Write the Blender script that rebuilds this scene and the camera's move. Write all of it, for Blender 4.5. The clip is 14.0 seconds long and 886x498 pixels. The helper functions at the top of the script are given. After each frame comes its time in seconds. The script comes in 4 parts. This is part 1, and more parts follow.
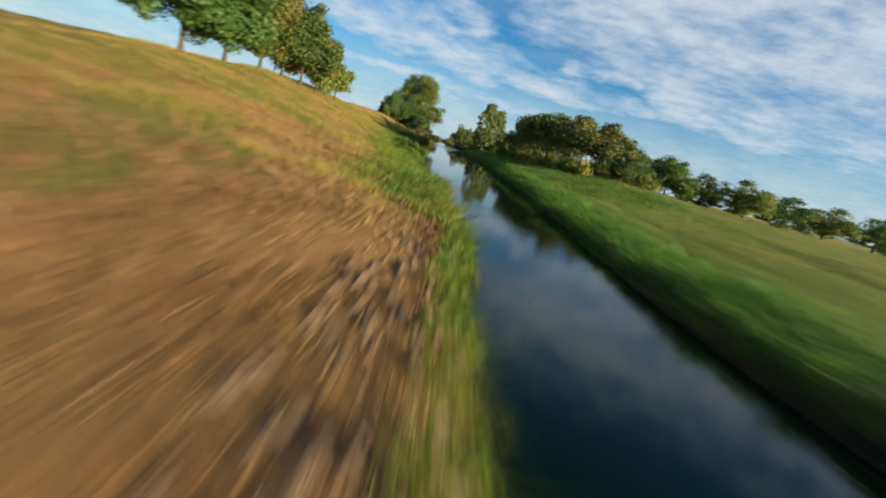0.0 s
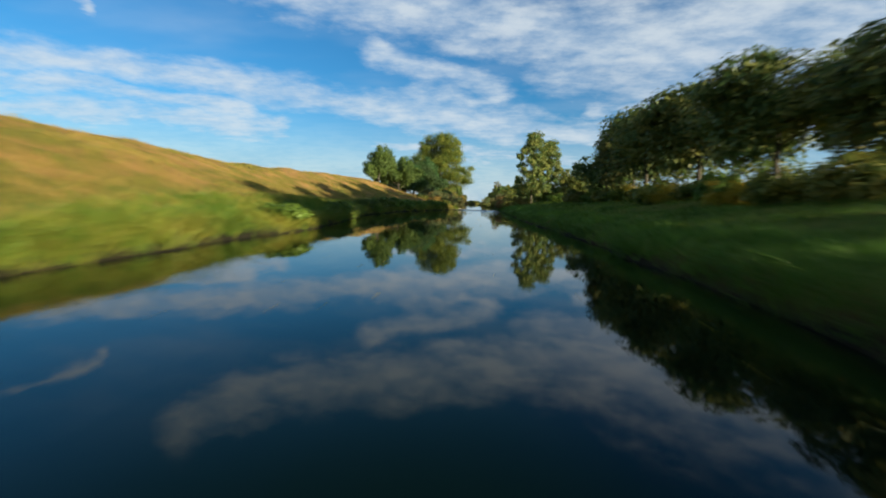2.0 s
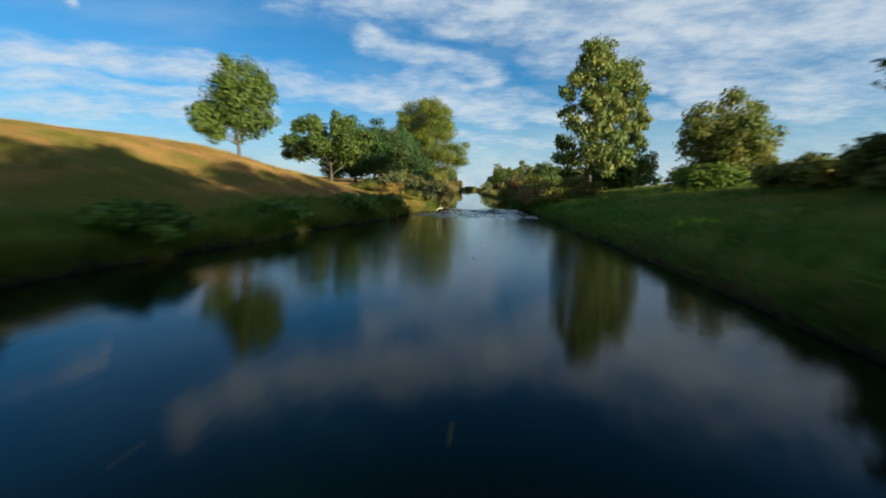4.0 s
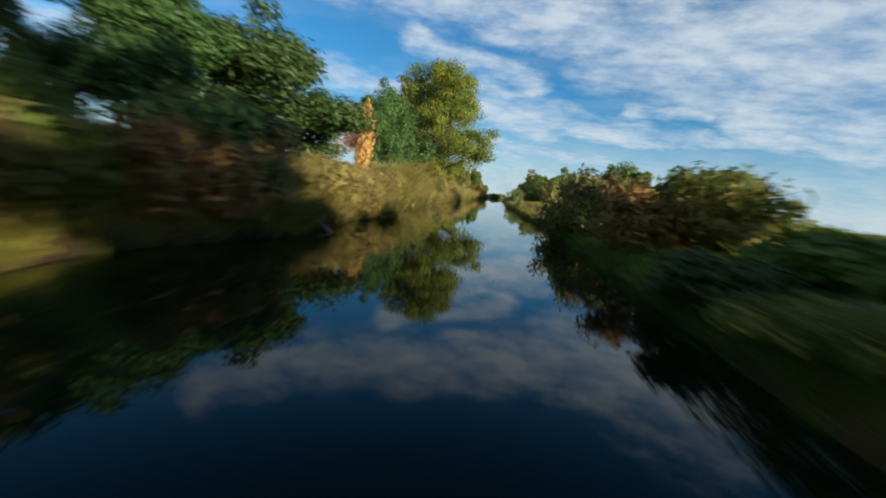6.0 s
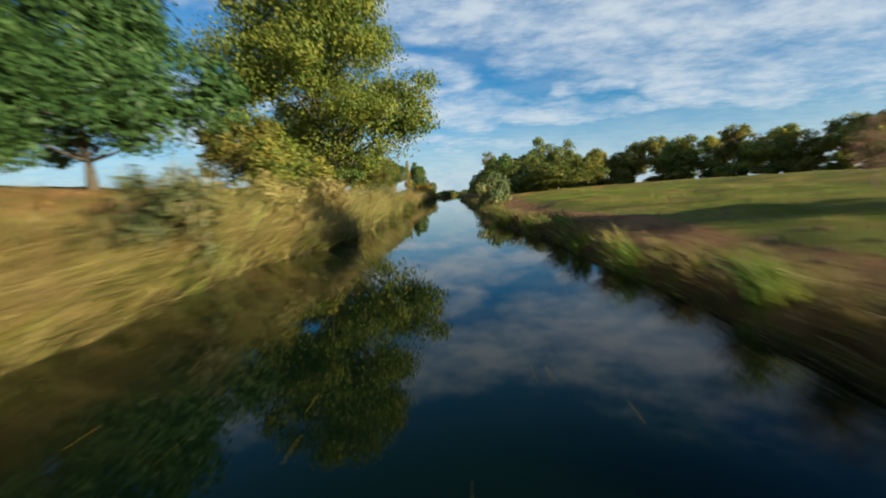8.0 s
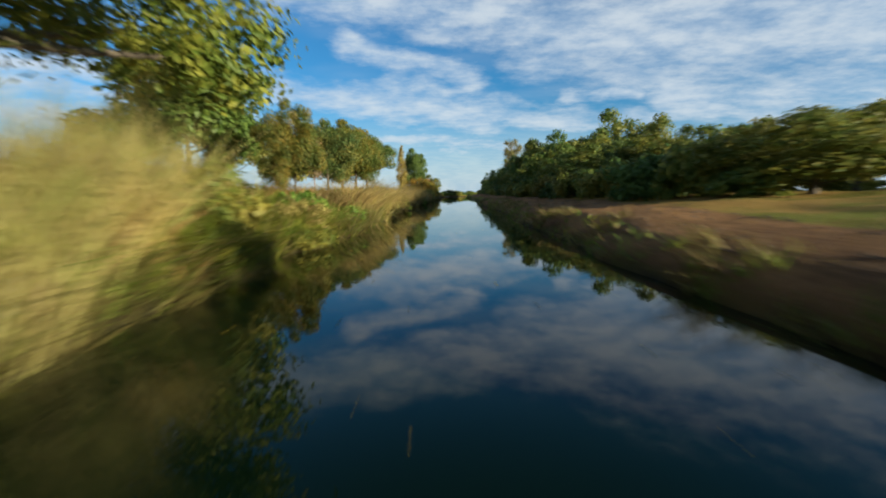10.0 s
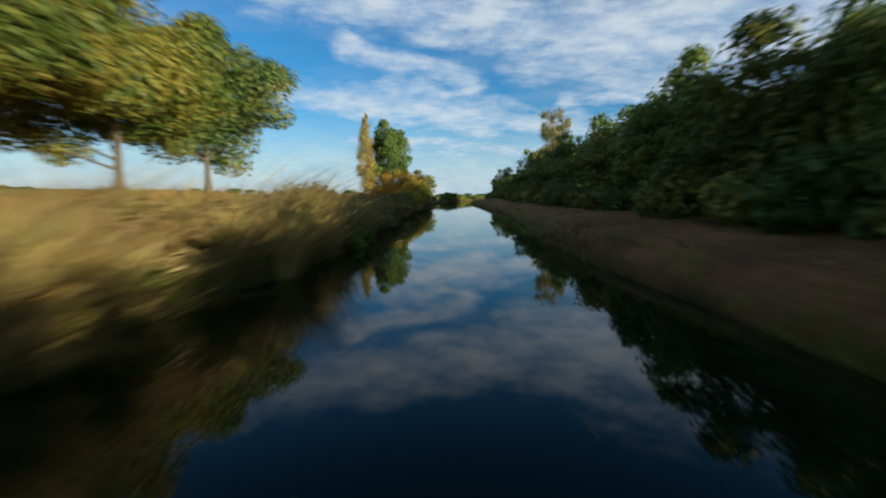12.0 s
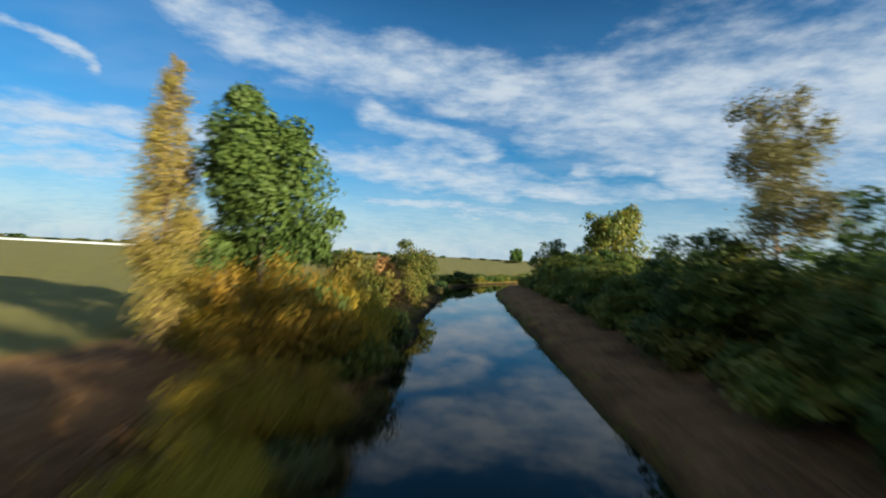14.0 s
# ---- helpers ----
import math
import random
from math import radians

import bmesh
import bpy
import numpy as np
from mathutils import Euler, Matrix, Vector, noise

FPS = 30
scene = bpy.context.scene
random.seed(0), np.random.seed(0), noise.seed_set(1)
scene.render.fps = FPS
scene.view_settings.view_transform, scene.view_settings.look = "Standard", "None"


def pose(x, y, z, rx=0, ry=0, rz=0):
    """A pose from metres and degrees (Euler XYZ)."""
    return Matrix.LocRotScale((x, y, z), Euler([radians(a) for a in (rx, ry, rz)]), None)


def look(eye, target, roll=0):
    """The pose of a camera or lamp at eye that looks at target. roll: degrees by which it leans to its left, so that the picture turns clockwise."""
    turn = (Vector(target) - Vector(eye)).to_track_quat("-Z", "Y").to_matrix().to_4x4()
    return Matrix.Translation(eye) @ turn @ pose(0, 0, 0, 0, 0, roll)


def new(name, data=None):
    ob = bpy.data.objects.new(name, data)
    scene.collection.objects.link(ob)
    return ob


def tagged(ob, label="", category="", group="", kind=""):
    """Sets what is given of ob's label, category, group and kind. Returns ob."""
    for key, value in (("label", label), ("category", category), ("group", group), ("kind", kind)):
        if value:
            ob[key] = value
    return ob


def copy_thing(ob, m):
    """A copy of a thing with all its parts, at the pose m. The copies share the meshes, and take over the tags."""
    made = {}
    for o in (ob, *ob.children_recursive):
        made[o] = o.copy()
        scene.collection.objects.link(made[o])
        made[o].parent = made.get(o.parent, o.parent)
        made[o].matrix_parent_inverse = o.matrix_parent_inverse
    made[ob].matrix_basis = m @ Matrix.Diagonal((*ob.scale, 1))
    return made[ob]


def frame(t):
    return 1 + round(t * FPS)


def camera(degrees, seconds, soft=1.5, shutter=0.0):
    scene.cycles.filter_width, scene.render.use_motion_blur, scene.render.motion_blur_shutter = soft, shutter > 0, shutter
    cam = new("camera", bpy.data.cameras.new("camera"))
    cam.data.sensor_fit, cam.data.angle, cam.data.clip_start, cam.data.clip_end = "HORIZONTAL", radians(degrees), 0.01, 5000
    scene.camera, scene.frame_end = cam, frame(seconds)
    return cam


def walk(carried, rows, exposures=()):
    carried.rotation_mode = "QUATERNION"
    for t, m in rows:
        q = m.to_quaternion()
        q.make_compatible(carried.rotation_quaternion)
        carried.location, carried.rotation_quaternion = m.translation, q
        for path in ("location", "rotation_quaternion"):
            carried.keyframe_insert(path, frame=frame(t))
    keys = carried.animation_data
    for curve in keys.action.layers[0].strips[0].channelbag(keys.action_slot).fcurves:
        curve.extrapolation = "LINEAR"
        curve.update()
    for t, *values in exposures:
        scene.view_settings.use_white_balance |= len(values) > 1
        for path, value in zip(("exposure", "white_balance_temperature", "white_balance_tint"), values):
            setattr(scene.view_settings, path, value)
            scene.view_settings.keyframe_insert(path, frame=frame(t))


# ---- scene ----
cam = camera(90.0, 14.0, soft=1.8, shutter=0.55)
PATH = [
    (0, pose(4.02, 0.40, 1.90, 76.04, -14.06, 0.19)),
    (0.5, pose(4.59, 12.20, 1.36, 79.54, -8.27, 0.22)),
    (1, pose(5.57, 23.92, 0.92, 82.56, -3.21, 1.93)),
    (1.5, pose(5.98, 35.55, 1.03, 83.92, -2.00, 4.04)),
    (2, pose(6.28, 47.24, 1.26, 83.86, -2.28, 5.32)),
    (2.5, pose(5.79, 59.20, 1.60, 83.27, -1.98, 5.96)),
    (3, pose(5.09, 71.23, 1.90, 82.49, -0.98, 6.18)),
    (5.3, pose(5.87, 117.28, 1.40, 82.08, -0.74, 3.77)),
    (5.5, pose(6.03, 122.19, 1.50, 82.35, -2.57, 5.93)),
    (6, pose(6.03, 134.60, 1.81, 82.31, -6.69, 8.73)),
    (6.5, pose(4.82, 147.26, 1.97, 82.42, -5.56, 8.40)),
    (7, pose(4.03, 159.82, 1.88, 82.71, -0.79, 5.83)),
    (7.5, pose(3.29, 172.36, 1.99, 82.73, 2.98, 2.82)),
    (8, pose(3.39, 184.69, 2.14, 82.72, 3.05, 2.21)),
    (10.5, pose(0.41, 239.94, 1.74, 82.77, -0.17, 2.72)),
    (11, pose(-0.00, 252.65, 1.94, 82.75, 0.13, 2.40)),
    (11.5, pose(-0.39, 264.85, 1.97, 82.87, -0.61, 2.24)),
    (12, pose(-0.71, 277.18, 2.16, 83.04, -0.45, 2.31)),
    (12.5, pose(-0.73, 289.57, 2.25, 83.87, -0.25, 2.72)),
    (13, pose(-1.04, 302.26, 2.84, 85.63, -1.15, 3.05)),
    (13.5, pose(-1.36, 314.38, 3.98, 88.54, -2.24, 3.59)),
    (14, pose(-1.97, 326.19, 6.13, 90.97, -2.86, 4.06)),
]
walk(cam, PATH)


# ---- light ----
SUN_EL, SUN_AZ = radians(11.4), radians(120.5)     # azimuth clockwise from +y: the sun stands to the right, behind
sun = new("sun", bpy.data.lights.new("sun", "SUN"))
sun.data.energy, sun.data.angle, sun.data.color = 4.4, radians(0.6), (1.0, 0.9, 0.63)
sun_way = Vector((math.sin(SUN_AZ) * math.cos(SUN_EL), math.cos(SUN_AZ) * math.cos(SUN_EL), math.sin(SUN_EL)))
sun.matrix_world = look((0, 0, 60), Vector((0, 0, 60)) - sun_way)
EXPOSURE = 1.29
scene.view_settings.exposure = EXPOSURE


class Nodes:
    """Short ways to wire a node tree."""

    def __init__(self, tree):
        self.tree = tree
        tree.nodes.clear()

    def add(self, kind):
        return self.tree.nodes.new(kind)

    def put(self, socket, value):
        if isinstance(value, bpy.types.NodeSocket):
            self.tree.links.new(value, socket)
        elif value is not None:
            socket.default_value = value

    def math(self, op, a, b=None, c=None, clamp=False):
        n = self.add("ShaderNodeMath")
        n.operation, n.use_clamp = op, clamp
        for s, v in zip(n.inputs, (a, b, c)):
            self.put(s, v)
        return n.outputs[0]

    def vec(self, op, a, b=None, scale=None):
        n = self.add("ShaderNodeVectorMath")
        n.operation = op
        self.put(n.inputs[0], a)
        if b is not None:
            self.put(n.inputs[1], b)
        if scale is not None:
            self.put(n.inputs[3], scale)
        return n.outputs["Value"] if op in ("DOT_PRODUCT", "LENGTH") else n.outputs["Vector"]

    def ramp(self, x, lo, hi, a=0.0, b=1.0, smooth=True):
        n = self.add("ShaderNodeMapRange")
        n.interpolation_type = "SMOOTHSTEP" if smooth else "LINEAR"
        for s, v in zip(n.inputs, (x, lo, hi, a, b)):
            self.put(s, v)
        return n.outputs[0]

    def mix(self, fac, a, b, blend="MIX"):
        n = self.add("ShaderNodeMix")
        n.data_type, n.blend_type = "RGBA", blend
        for s, v in zip((n.inputs[0], n.inputs[6], n.inputs[7]), (fac, a, b)):
            self.put(s, v)
        return n.outputs[2]

    def noise(self, at, scale, detail=4.0, rough=0.55, kind="Fac"):
        n = self.add("ShaderNodeTexNoise")
        self.put(n.inputs["Vector"], at)
        n.inputs["Scale"].default_value, n.inputs["Detail"].default_value, n.inputs["Roughness"].default_value = scale, detail, rough
        return n.outputs[kind]


def build_sky():
    world = bpy.data.worlds.new("sky")
    scene.world = world
    world.use_nodes = True
    k = Nodes(world.node_tree)
    sky = k.add("ShaderNodeTexSky")
    sky.sky_type, sky.sun_disc, sky.sun_elevation, sky.sun_rotation = "NISHITA", False, SUN_EL, SUN_AZ
    sky.air_density, sky.dust_density, sky.ozone_density = 1.0, 0.4, 3.0
    way = k.vec("NORMALIZE", k.add("ShaderNodeTexCoord").outputs["Generated"])
    xyz = k.add("ShaderNodeSeparateXYZ")
    k.put(xyz.inputs[0], way)
    x, y, z = xyz.outputs
    high = k.math("MAXIMUM", z, 0.02)
    # a flat layer of cloud, drawn out across the way of the river
    layer = k.add("ShaderNodeCombineXYZ")
    k.put(layer.inputs[0], k.math("DIVIDE", x, k.math("ADD", high, 0.12)))
    k.put(layer.inputs[1], k.math("DIVIDE", y, k.math("ADD", high, 0.12)))
    drawn = k.vec("MULTIPLY", layer.outputs[0], (0.8, 1.3, 1.0))
    billow = k.noise(drawn, 1.5, 3.0, 0.5)
    fleck = k.noise(drawn, 6.5, 4.0, 0.6)
    # streaks: azimuth and height of both ends, and half the width, in radians
    at = k.add("ShaderNodeCombineXYZ")
    k.put(at.inputs[0], k.math("ARCTAN2", x, y))
    k.put(at.inputs[1], k.math("ARCSINE", z))
    soft = k.vec("MULTIPLY", at.outputs[0], (0.9, 2.4, 1.0))
    warp = k.noise(soft, 4.0, 5.0, 0.6, "Color")
    wisp = k.noise(soft, 9.0, 5.0, 0.6)
    here = k.vec("ADD", at.outputs[0], k.vec("SCALE", k.vec("SUBTRACT", warp, (0.5, 0.5, 0.5)), scale=0.12))
    streaks = [(-0.62, 0.44, -0.42, 0.405, 0.05), (-0.42, 0.405, -0.17, 0.395, 0.055), (-0.17, 0.395, 0.06, 0.358, 0.05), (0.06, 0.358, 0.2, 0.317, 0.05),
               (0.183, 0.325, 0.364, 0.318, 0.095), (0.364, 0.318, 0.9, 0.29, 0.13), (-0.95, 0.20, -0.66, 0.225, 0.03), (-0.66, 0.225, -0.4, 0.2, 0.03)]
    streaks += [(-0.5, 0.21, -0.162, 0.19, 0.036), (-0.162, 0.19, 0.069, 0.16, 0.05), (0.069, 0.16, 0.382, 0.141, 0.03), (-0.245, 0.315, 0.014, 0.235, 0.03),
                (0.213, 0.201, 0.348, 0.204, 0.02), (-0.258, 0.109, -0.081, 0.104, 0.016), (-0.081, 0.104, 0.195, 0.082, 0.018), (-0.9, 0.12, -0.45, 0.13, 0.028),
                (0.41, 0.185, 0.9, 0.13, 0.055), (-1.0, 0.32, -0.75, 0.3, 0.011), (-0.95, 0.165, -0.5, 0.16, 0.02)]
    cover = 0.0
    for ax, ay, bx, by, wide in streaks:
        a, ba = Vector((ax, ay, 0)), Vector((bx - ax, by - ay, 0))
        p = k.vec("SUBTRACT", here, a)
        along = k.math("DIVIDE", k.vec("DOT_PRODUCT", p, ba), ba.dot(ba), clamp=True)
        off = k.vec("LENGTH", k.vec("SUBTRACT", p, k.vec("SCALE", ba, scale=along)))
        cover = k.math("MAXIMUM", cover, k.ramp(off, wide * 2.0, 0.0))
    # the broken sheet goes on unseen behind the camera, widened to lift the shade
    behind = k.math("MULTIPLY", k.ramp(billow, 0.36, 0.62), k.ramp(y, 0.35, -0.15))
    torn = k.math("ADD", k.math("MULTIPLY", k.math("SUBTRACT", wisp, 0.5), 1.15), k.math("MULTIPLY", k.math("SUBTRACT", fleck, 0.5), 0.45))
    thick = k.ramp(k.math("ADD", k.math("MULTIPLY", cover, 0.8), torn), 0.08, 1.05)
    thick = k.math("MULTIPLY", thick, k.ramp(cover, 0.0, 0.3))
    veil = k.math("MULTIPLY", k.ramp(billow, 0.4, 0.75), k.ramp(z, 0.5, 0.3, 0.0, 0.2))
    haze = k.math("MULTIPLY", k.ramp(z, 0.21, 0.0), 0.95)
    thick = k.math("MAXIMUM", k.math("MAXIMUM", thick, behind), k.math("MAXIMUM", veil, haze))
    shade = k.mix(k.ramp(k.math("ADD", k.math("MULTIPLY", wisp, 0.6), k.math("MULTIPLY", fleck, 0.4)), 0.35, 0.62), (3.8, 4.9, 6.1, 1), (5.4, 6.05, 6.55, 1))
    blue = k.mix(1.0, sky.outputs[0], (0.35, 0.95, 1.25, 1), "MULTIPLY")
    deep = k.ramp(z, 0.4, 0.66, 1.0, 0.42)     # clear sky out of view overhead, darkened to dim its reflection in the river
    blue = k.vec("SCALE", blue, scale=deep)
    tone = k.mix(k.math("MULTIPLY", thick, 0.86), blue, shade)
    back = k.add("ShaderNodeBackground")
    k.put(back.inputs[0], tone)
    back.inputs[1].default_value = 0.051
    k.put(k.add("ShaderNodeOutputWorld").inputs[0], back.outputs[0])


build_sky()


# ---- materials ----
def material(name):
    m = bpy.data.materials.new(name)
    m.use_nodes = True
    k = Nodes(m.node_tree)
    out = k.add("ShaderNodeOutputMaterial")
    return m, k, out


def surface(k, out, color, rough=0.9, bump=None, strength=0.4, distance=0.05, **more):
    b = k.add("ShaderNodeBsdfPrincipled")
    k.put(b.inputs["Base Color"], color)
    k.put(b.inputs["Roughness"], rough)
    for key, value in more.items():
        k.put(b.inputs[key.replace("_", " ")], value)
    if bump is not None:
        n = k.add("ShaderNodeBump")
        n.inputs["Strength"].default_value, n.inputs["Distance"].default_value = strength, distance
        k.put(n.inputs["Height"], bump)
        k.put(b.inputs["Normal"], n.outputs[0])
    k.put(out.inputs[0], b.outputs[0])
    return b


def leaf_material(name, dark, light, third=None, glow=0.35, single=0.6, scale=0.5):
    """Leaves that let some light through: each leaf and each tree has a tone of its own."""
    m, k, out = material(name)
    rnd = k.add("ShaderNodeNewGeometry").outputs["Random Per Island"]
    tree = k.add("ShaderNodeObjectInfo").outputs["Random"]
    place = k.add("ShaderNodeTexCoord").outputs["Object"]
    patch = k.noise(place, scale, 2.0)
    tone = k.mix(k.math("ADD", k.math("MULTIPLY", rnd, single), k.math("MULTIPLY", k.ramp(patch, 0.38, 0.62), 1 - single)), (*dark, 1), (*light, 1))
    if third:
        tone = k.mix(k.math("MULTIPLY", k.ramp(k.math("ADD", k.math("MULTIPLY", rnd, 0.3), patch), 0.55, 0.85), 0.8), tone, (*third, 1))
    hue = k.add("ShaderNodeHueSaturation")
    k.put(hue.inputs["Hue"], k.math("ADD", 0.48, k.math("MULTIPLY", tree, 0.035)))
    k.put(hue.inputs["Value"], k.math("ADD", 0.8, k.math("MULTIPLY", tree, 0.4)))
    k.put(hue.inputs["Color"], tone)
    d, t, mixed = k.add("ShaderNodeBsdfPrincipled"), k.add("ShaderNodeBsdfTranslucent"), k.add("ShaderNodeMixShader")
    k.put(d.inputs["Base Color"], hue.outputs[0])
    d.inputs["Roughness"].default_value = 0.55
    d.inputs["Specular IOR Level"].default_value = 0.3
    k.put(t.inputs[0], hue.outputs[0])
    mixed.inputs[0].default_value = glow
    k.put(mixed.inputs[1], d.outputs[0])
    k.put(mixed.inputs[2], t.outputs[0])
    k.put(out.inputs[0], mixed.outputs[0])
    return m


def bark_material(name, dark, light):
    m, k, out = material(name)
    place = k.add("ShaderNodeTexCoord").outputs["Object"]
    grain = k.noise(k.vec("MULTIPLY", place, (9, 9, 1.6)), 2.0, 5.0)
    surface(k, out, k.mix(grain, (*dark, 1), (*light, 1)), 0.95, grain, 0.8, 0.04)
    return m


def ground_material():
    m, k, out = material("meadow")
    place = k.add("ShaderNodeTexCoord").outputs["Object"]
    broad, patch, fine = k.noise(place, 0.055, 3.0), k.noise(place, 0.42, 4.0), k.noise(place, 6.0, 5.0, 0.7)
    blades = k.noise(k.vec("MULTIPLY", place, (26, 26, 26)), 1.0, 4.0, 0.7)
    dry = k.mix(k.ramp(patch, 0.35, 0.65), (0.25, 0.175, 0.045, 1), (0.42, 0.24, 0.075, 1))
    green = k.mix(k.ramp(fine, 0.3, 0.7), (0.062, 0.13, 0.016, 1), (0.155, 0.235, 0.034, 1))
    olive = k.mix(k.ramp(fine, 0.3, 0.7), (0.15, 0.145, 0.022, 1), (0.25, 0.225, 0.038, 1))
    grass = k.mix(k.ramp(k.math("ADD", k.math("MULTIPLY", broad, 0.5), k.math("MULTIPLY", patch, 0.5)), 0.42, 0.58), olive, dry)
    grass = k.mix(k.math("MULTIPLY", k.ramp(blades, 0.35, 0.75), 0.3), grass, (0.07, 0.07, 0.016, 1))
    soil = k.mix(k.ramp(k.math("ADD", k.math("MULTIPLY", fine, 0.5), k.math("MULTIPLY", patch, 0.5)), 0.35, 0.65), (0.14, 0.07, 0.034, 1), (0.34, 0.185, 0.085, 1))
    furrow = k.noise(k.vec("MULTIPLY", place, (2.6, 0.14, 1.0)), 1.0, 4.0, 0.65)
    soil = k.mix(k.math("MULTIPLY", k.ramp(furrow, 0.46, 0.66), 0.4), soil, (0.33, 0.19, 0.085, 1))
    soil = k.mix(k.math("MULTIPLY", k.ramp(furrow, 0.46, 0.32), 0.35), soil, (0.07, 0.045, 0.02, 1))
    field = k.mix(patch, (0.2, 0.19, 0.062, 1), (0.28, 0.25, 0.09, 1))
    read = []
    for key in ("soil", "field", "lush", "edge_shade", "withered"):
        a = k.add("ShaderNodeAttribute")
        a.attribute_name = key
        read.append(a.outputs["Fac"])
    straw = k.mix(k.ramp(k.math("ADD", k.math("MULTIPLY", fine, 0.5), k.math("MULTIPLY", patch, 0.5)), 0.36, 0.64), (0.17, 0.085, 0.032, 1), (0.46, 0.25, 0.095, 1))
    tone = k.mix(k.ramp(k.math("ADD", read[4], k.math("MULTIPLY", k.math("SUBTRACT", patch, 0.5), 1.3)), 0.3, 0.7), grass, straw)
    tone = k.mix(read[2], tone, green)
    tone = k.mix(k.ramp(k.math("ADD", read[0], k.math("MULTIPLY", k.math("SUBTRACT", fine, 0.5), 0.9)), 0.35, 0.65), tone, soil)
    tone = k.mix(read[1], tone, field)
    # shade at the waterline, painted into the ground colour
    tone = k.mix(read[3], tone, (0.022, 0.018, 0.011, 1))
    surface(k, out, tone, 0.95, k.math("ADD", k.math("ADD", fine, k.math("MULTIPLY", furrow, 0.4)), k.math("MULTIPLY", blades, 0.6)), 0.9, 0.16, Specular_IOR_Level=0.15)
    return m


def water_material():
    m, k, out = material("river_water")
    place = k.add("ShaderNodeTexCoord").outputs["Object"]
    swell = k.noise(k.vec("MULTIPLY", place, (1.0, 0.6, 1.0)), 1.1, 3.0)
    ripple = k.noise(k.vec("MULTIPLY", place, (1.0, 2.2, 1.0)), 5.0, 3.0)
    cut = k.add("ShaderNodeSeparateXYZ")
    k.put(cut.inputs[0], place)
    # the current runs quicker below the weir; above it the river is a still pool
    quick = k.math("MULTIPLY", k.ramp(cut.outputs[1], 84.0, 116.0), k.ramp(cut.outputs[1], 130.0, 127.0))
    early = k.ramp(cut.outputs[1], 40.0, 10.0)
    lively = k.math("ADD", k.math("MULTIPLY", quick, 0.7), k.math("MULTIPLY", early, 0.14))
    depth = k.ramp(cut.outputs[1], 118.0, 134.0, 0.02, 0.011)
    height = k.math("ADD", k.math("MULTIPLY", swell, depth), k.math("MULTIPLY", k.math("MULTIPLY", ripple, lively), 0.05))
    height = k.math("ADD", height, k.math("MULTIPLY", ripple, 0.0008))
    surface(k, out, (0.002, 0.0075, 0.0036, 1), 0.02, height, 1.0, 0.2, IOR=1.32)
    return m


GRASS_DRY = leaf_material("dry_grass", (0.25, 0.165, 0.038), (0.48, 0.325, 0.095), (0.24, 0.22, 0.035), 0.3)
GRASS_GREEN = leaf_material("green_grass", (0.075, 0.145, 0.018), (0.24, 0.34, 0.042), (0.32, 0.28, 0.05), 0.45)
# shaded copy of the green grass: the bank's shade is in its colour
GRASS_SHADED = leaf_material("shaded_grass", (0.05, 0.125, 0.018), (0.16, 0.29, 0.04), glow=0.45)
REED = leaf_material("reed_straw", (0.06, 0.048, 0.018), (0.52, 0.395, 0.14), (0.13, 0.165, 0.03), 0.35, 0.6, 0.7)
SEDGE = leaf_material("brown_sedge", (0.07, 0.058, 0.02), (0.26, 0.19, 0.07), (0.09, 0.115, 0.026), 0.3, 0.5, 0.9)
STRAW = leaf_material("pale_straw", (0.26, 0.185, 0.065), (0.6, 0.45, 0.19), (0.3, 0.26, 0.06), 0.35, 0.5, 0.8)
GRASS_WITHERED = leaf_material("withered_grass", (0.2, 0.1, 0.035), (0.46, 0.27, 0.11), (0.28, 0.2, 0.05), 0.25)
LEAF_OAK = leaf_material("oak_leaves", (0.07, 0.12, 0.02), (0.175, 0.235, 0.038), (0.26, 0.262, 0.042), 0.42)
LEAF_FIELD = leaf_material("field_leaves", (0.05, 0.095, 0.018), (0.15, 0.19, 0.034), (0.27, 0.2, 0.034), 0.4)
LEAF_ROUND = leaf_material("round_tree_leaves", (0.04, 0.085, 0.024), (0.12, 0.175, 0.045), (0.2, 0.17, 0.04), 0.38)
WILLOW_STRAW = leaf_material("willow_straw", (0.15, 0.115, 0.038), (0.52, 0.4, 0.15), (0.2, 0.2, 0.05), 0.4)
REED_PALE = leaf_material("pale_reed", (0.13, 0.095, 0.04), (0.56, 0.42, 0.18), (0.16, 0.2, 0.04), 0.35, 0.6, 0.7)
LEAF_GREEN = leaf_material("green_leaves", (0.04, 0.085, 0.018), (0.13, 0.19, 0.036))
LEAF_OLIVE = leaf_material("olive_leaves", (0.075, 0.115, 0.02), (0.21, 0.235, 0.045), (0.29, 0.24, 0.045))
LEAF_DARK = leaf_material("dark_leaves", (0.045, 0.09, 0.026), (0.12, 0.18, 0.045))
LEAF_YELLOW = leaf_material("yellow_leaves", (0.34, 0.235, 0.026), (0.64, 0.45, 0.05), (0.3, 0.29, 0.036), 0.45)
LEAF_ORANGE = leaf_material("orange_leaves", (0.42, 0.26, 0.07), (0.7, 0.46, 0.16))
LEAF_POPLAR = leaf_material("poplar_leaves", (0.17, 0.13, 0.03), (0.4, 0.29, 0.06), (0.27, 0.17, 0.09))
LEAF_THIN = leaf_material("thin_poplar_leaves", (0.12, 0.12, 0.045), (0.33, 0.29, 0.1), (0.2, 0.17, 0.07))
LEAF_DENSE = leaf_material("mid_green_leaves", (0.045, 0.09, 0.022), (0.14, 0.2, 0.045))
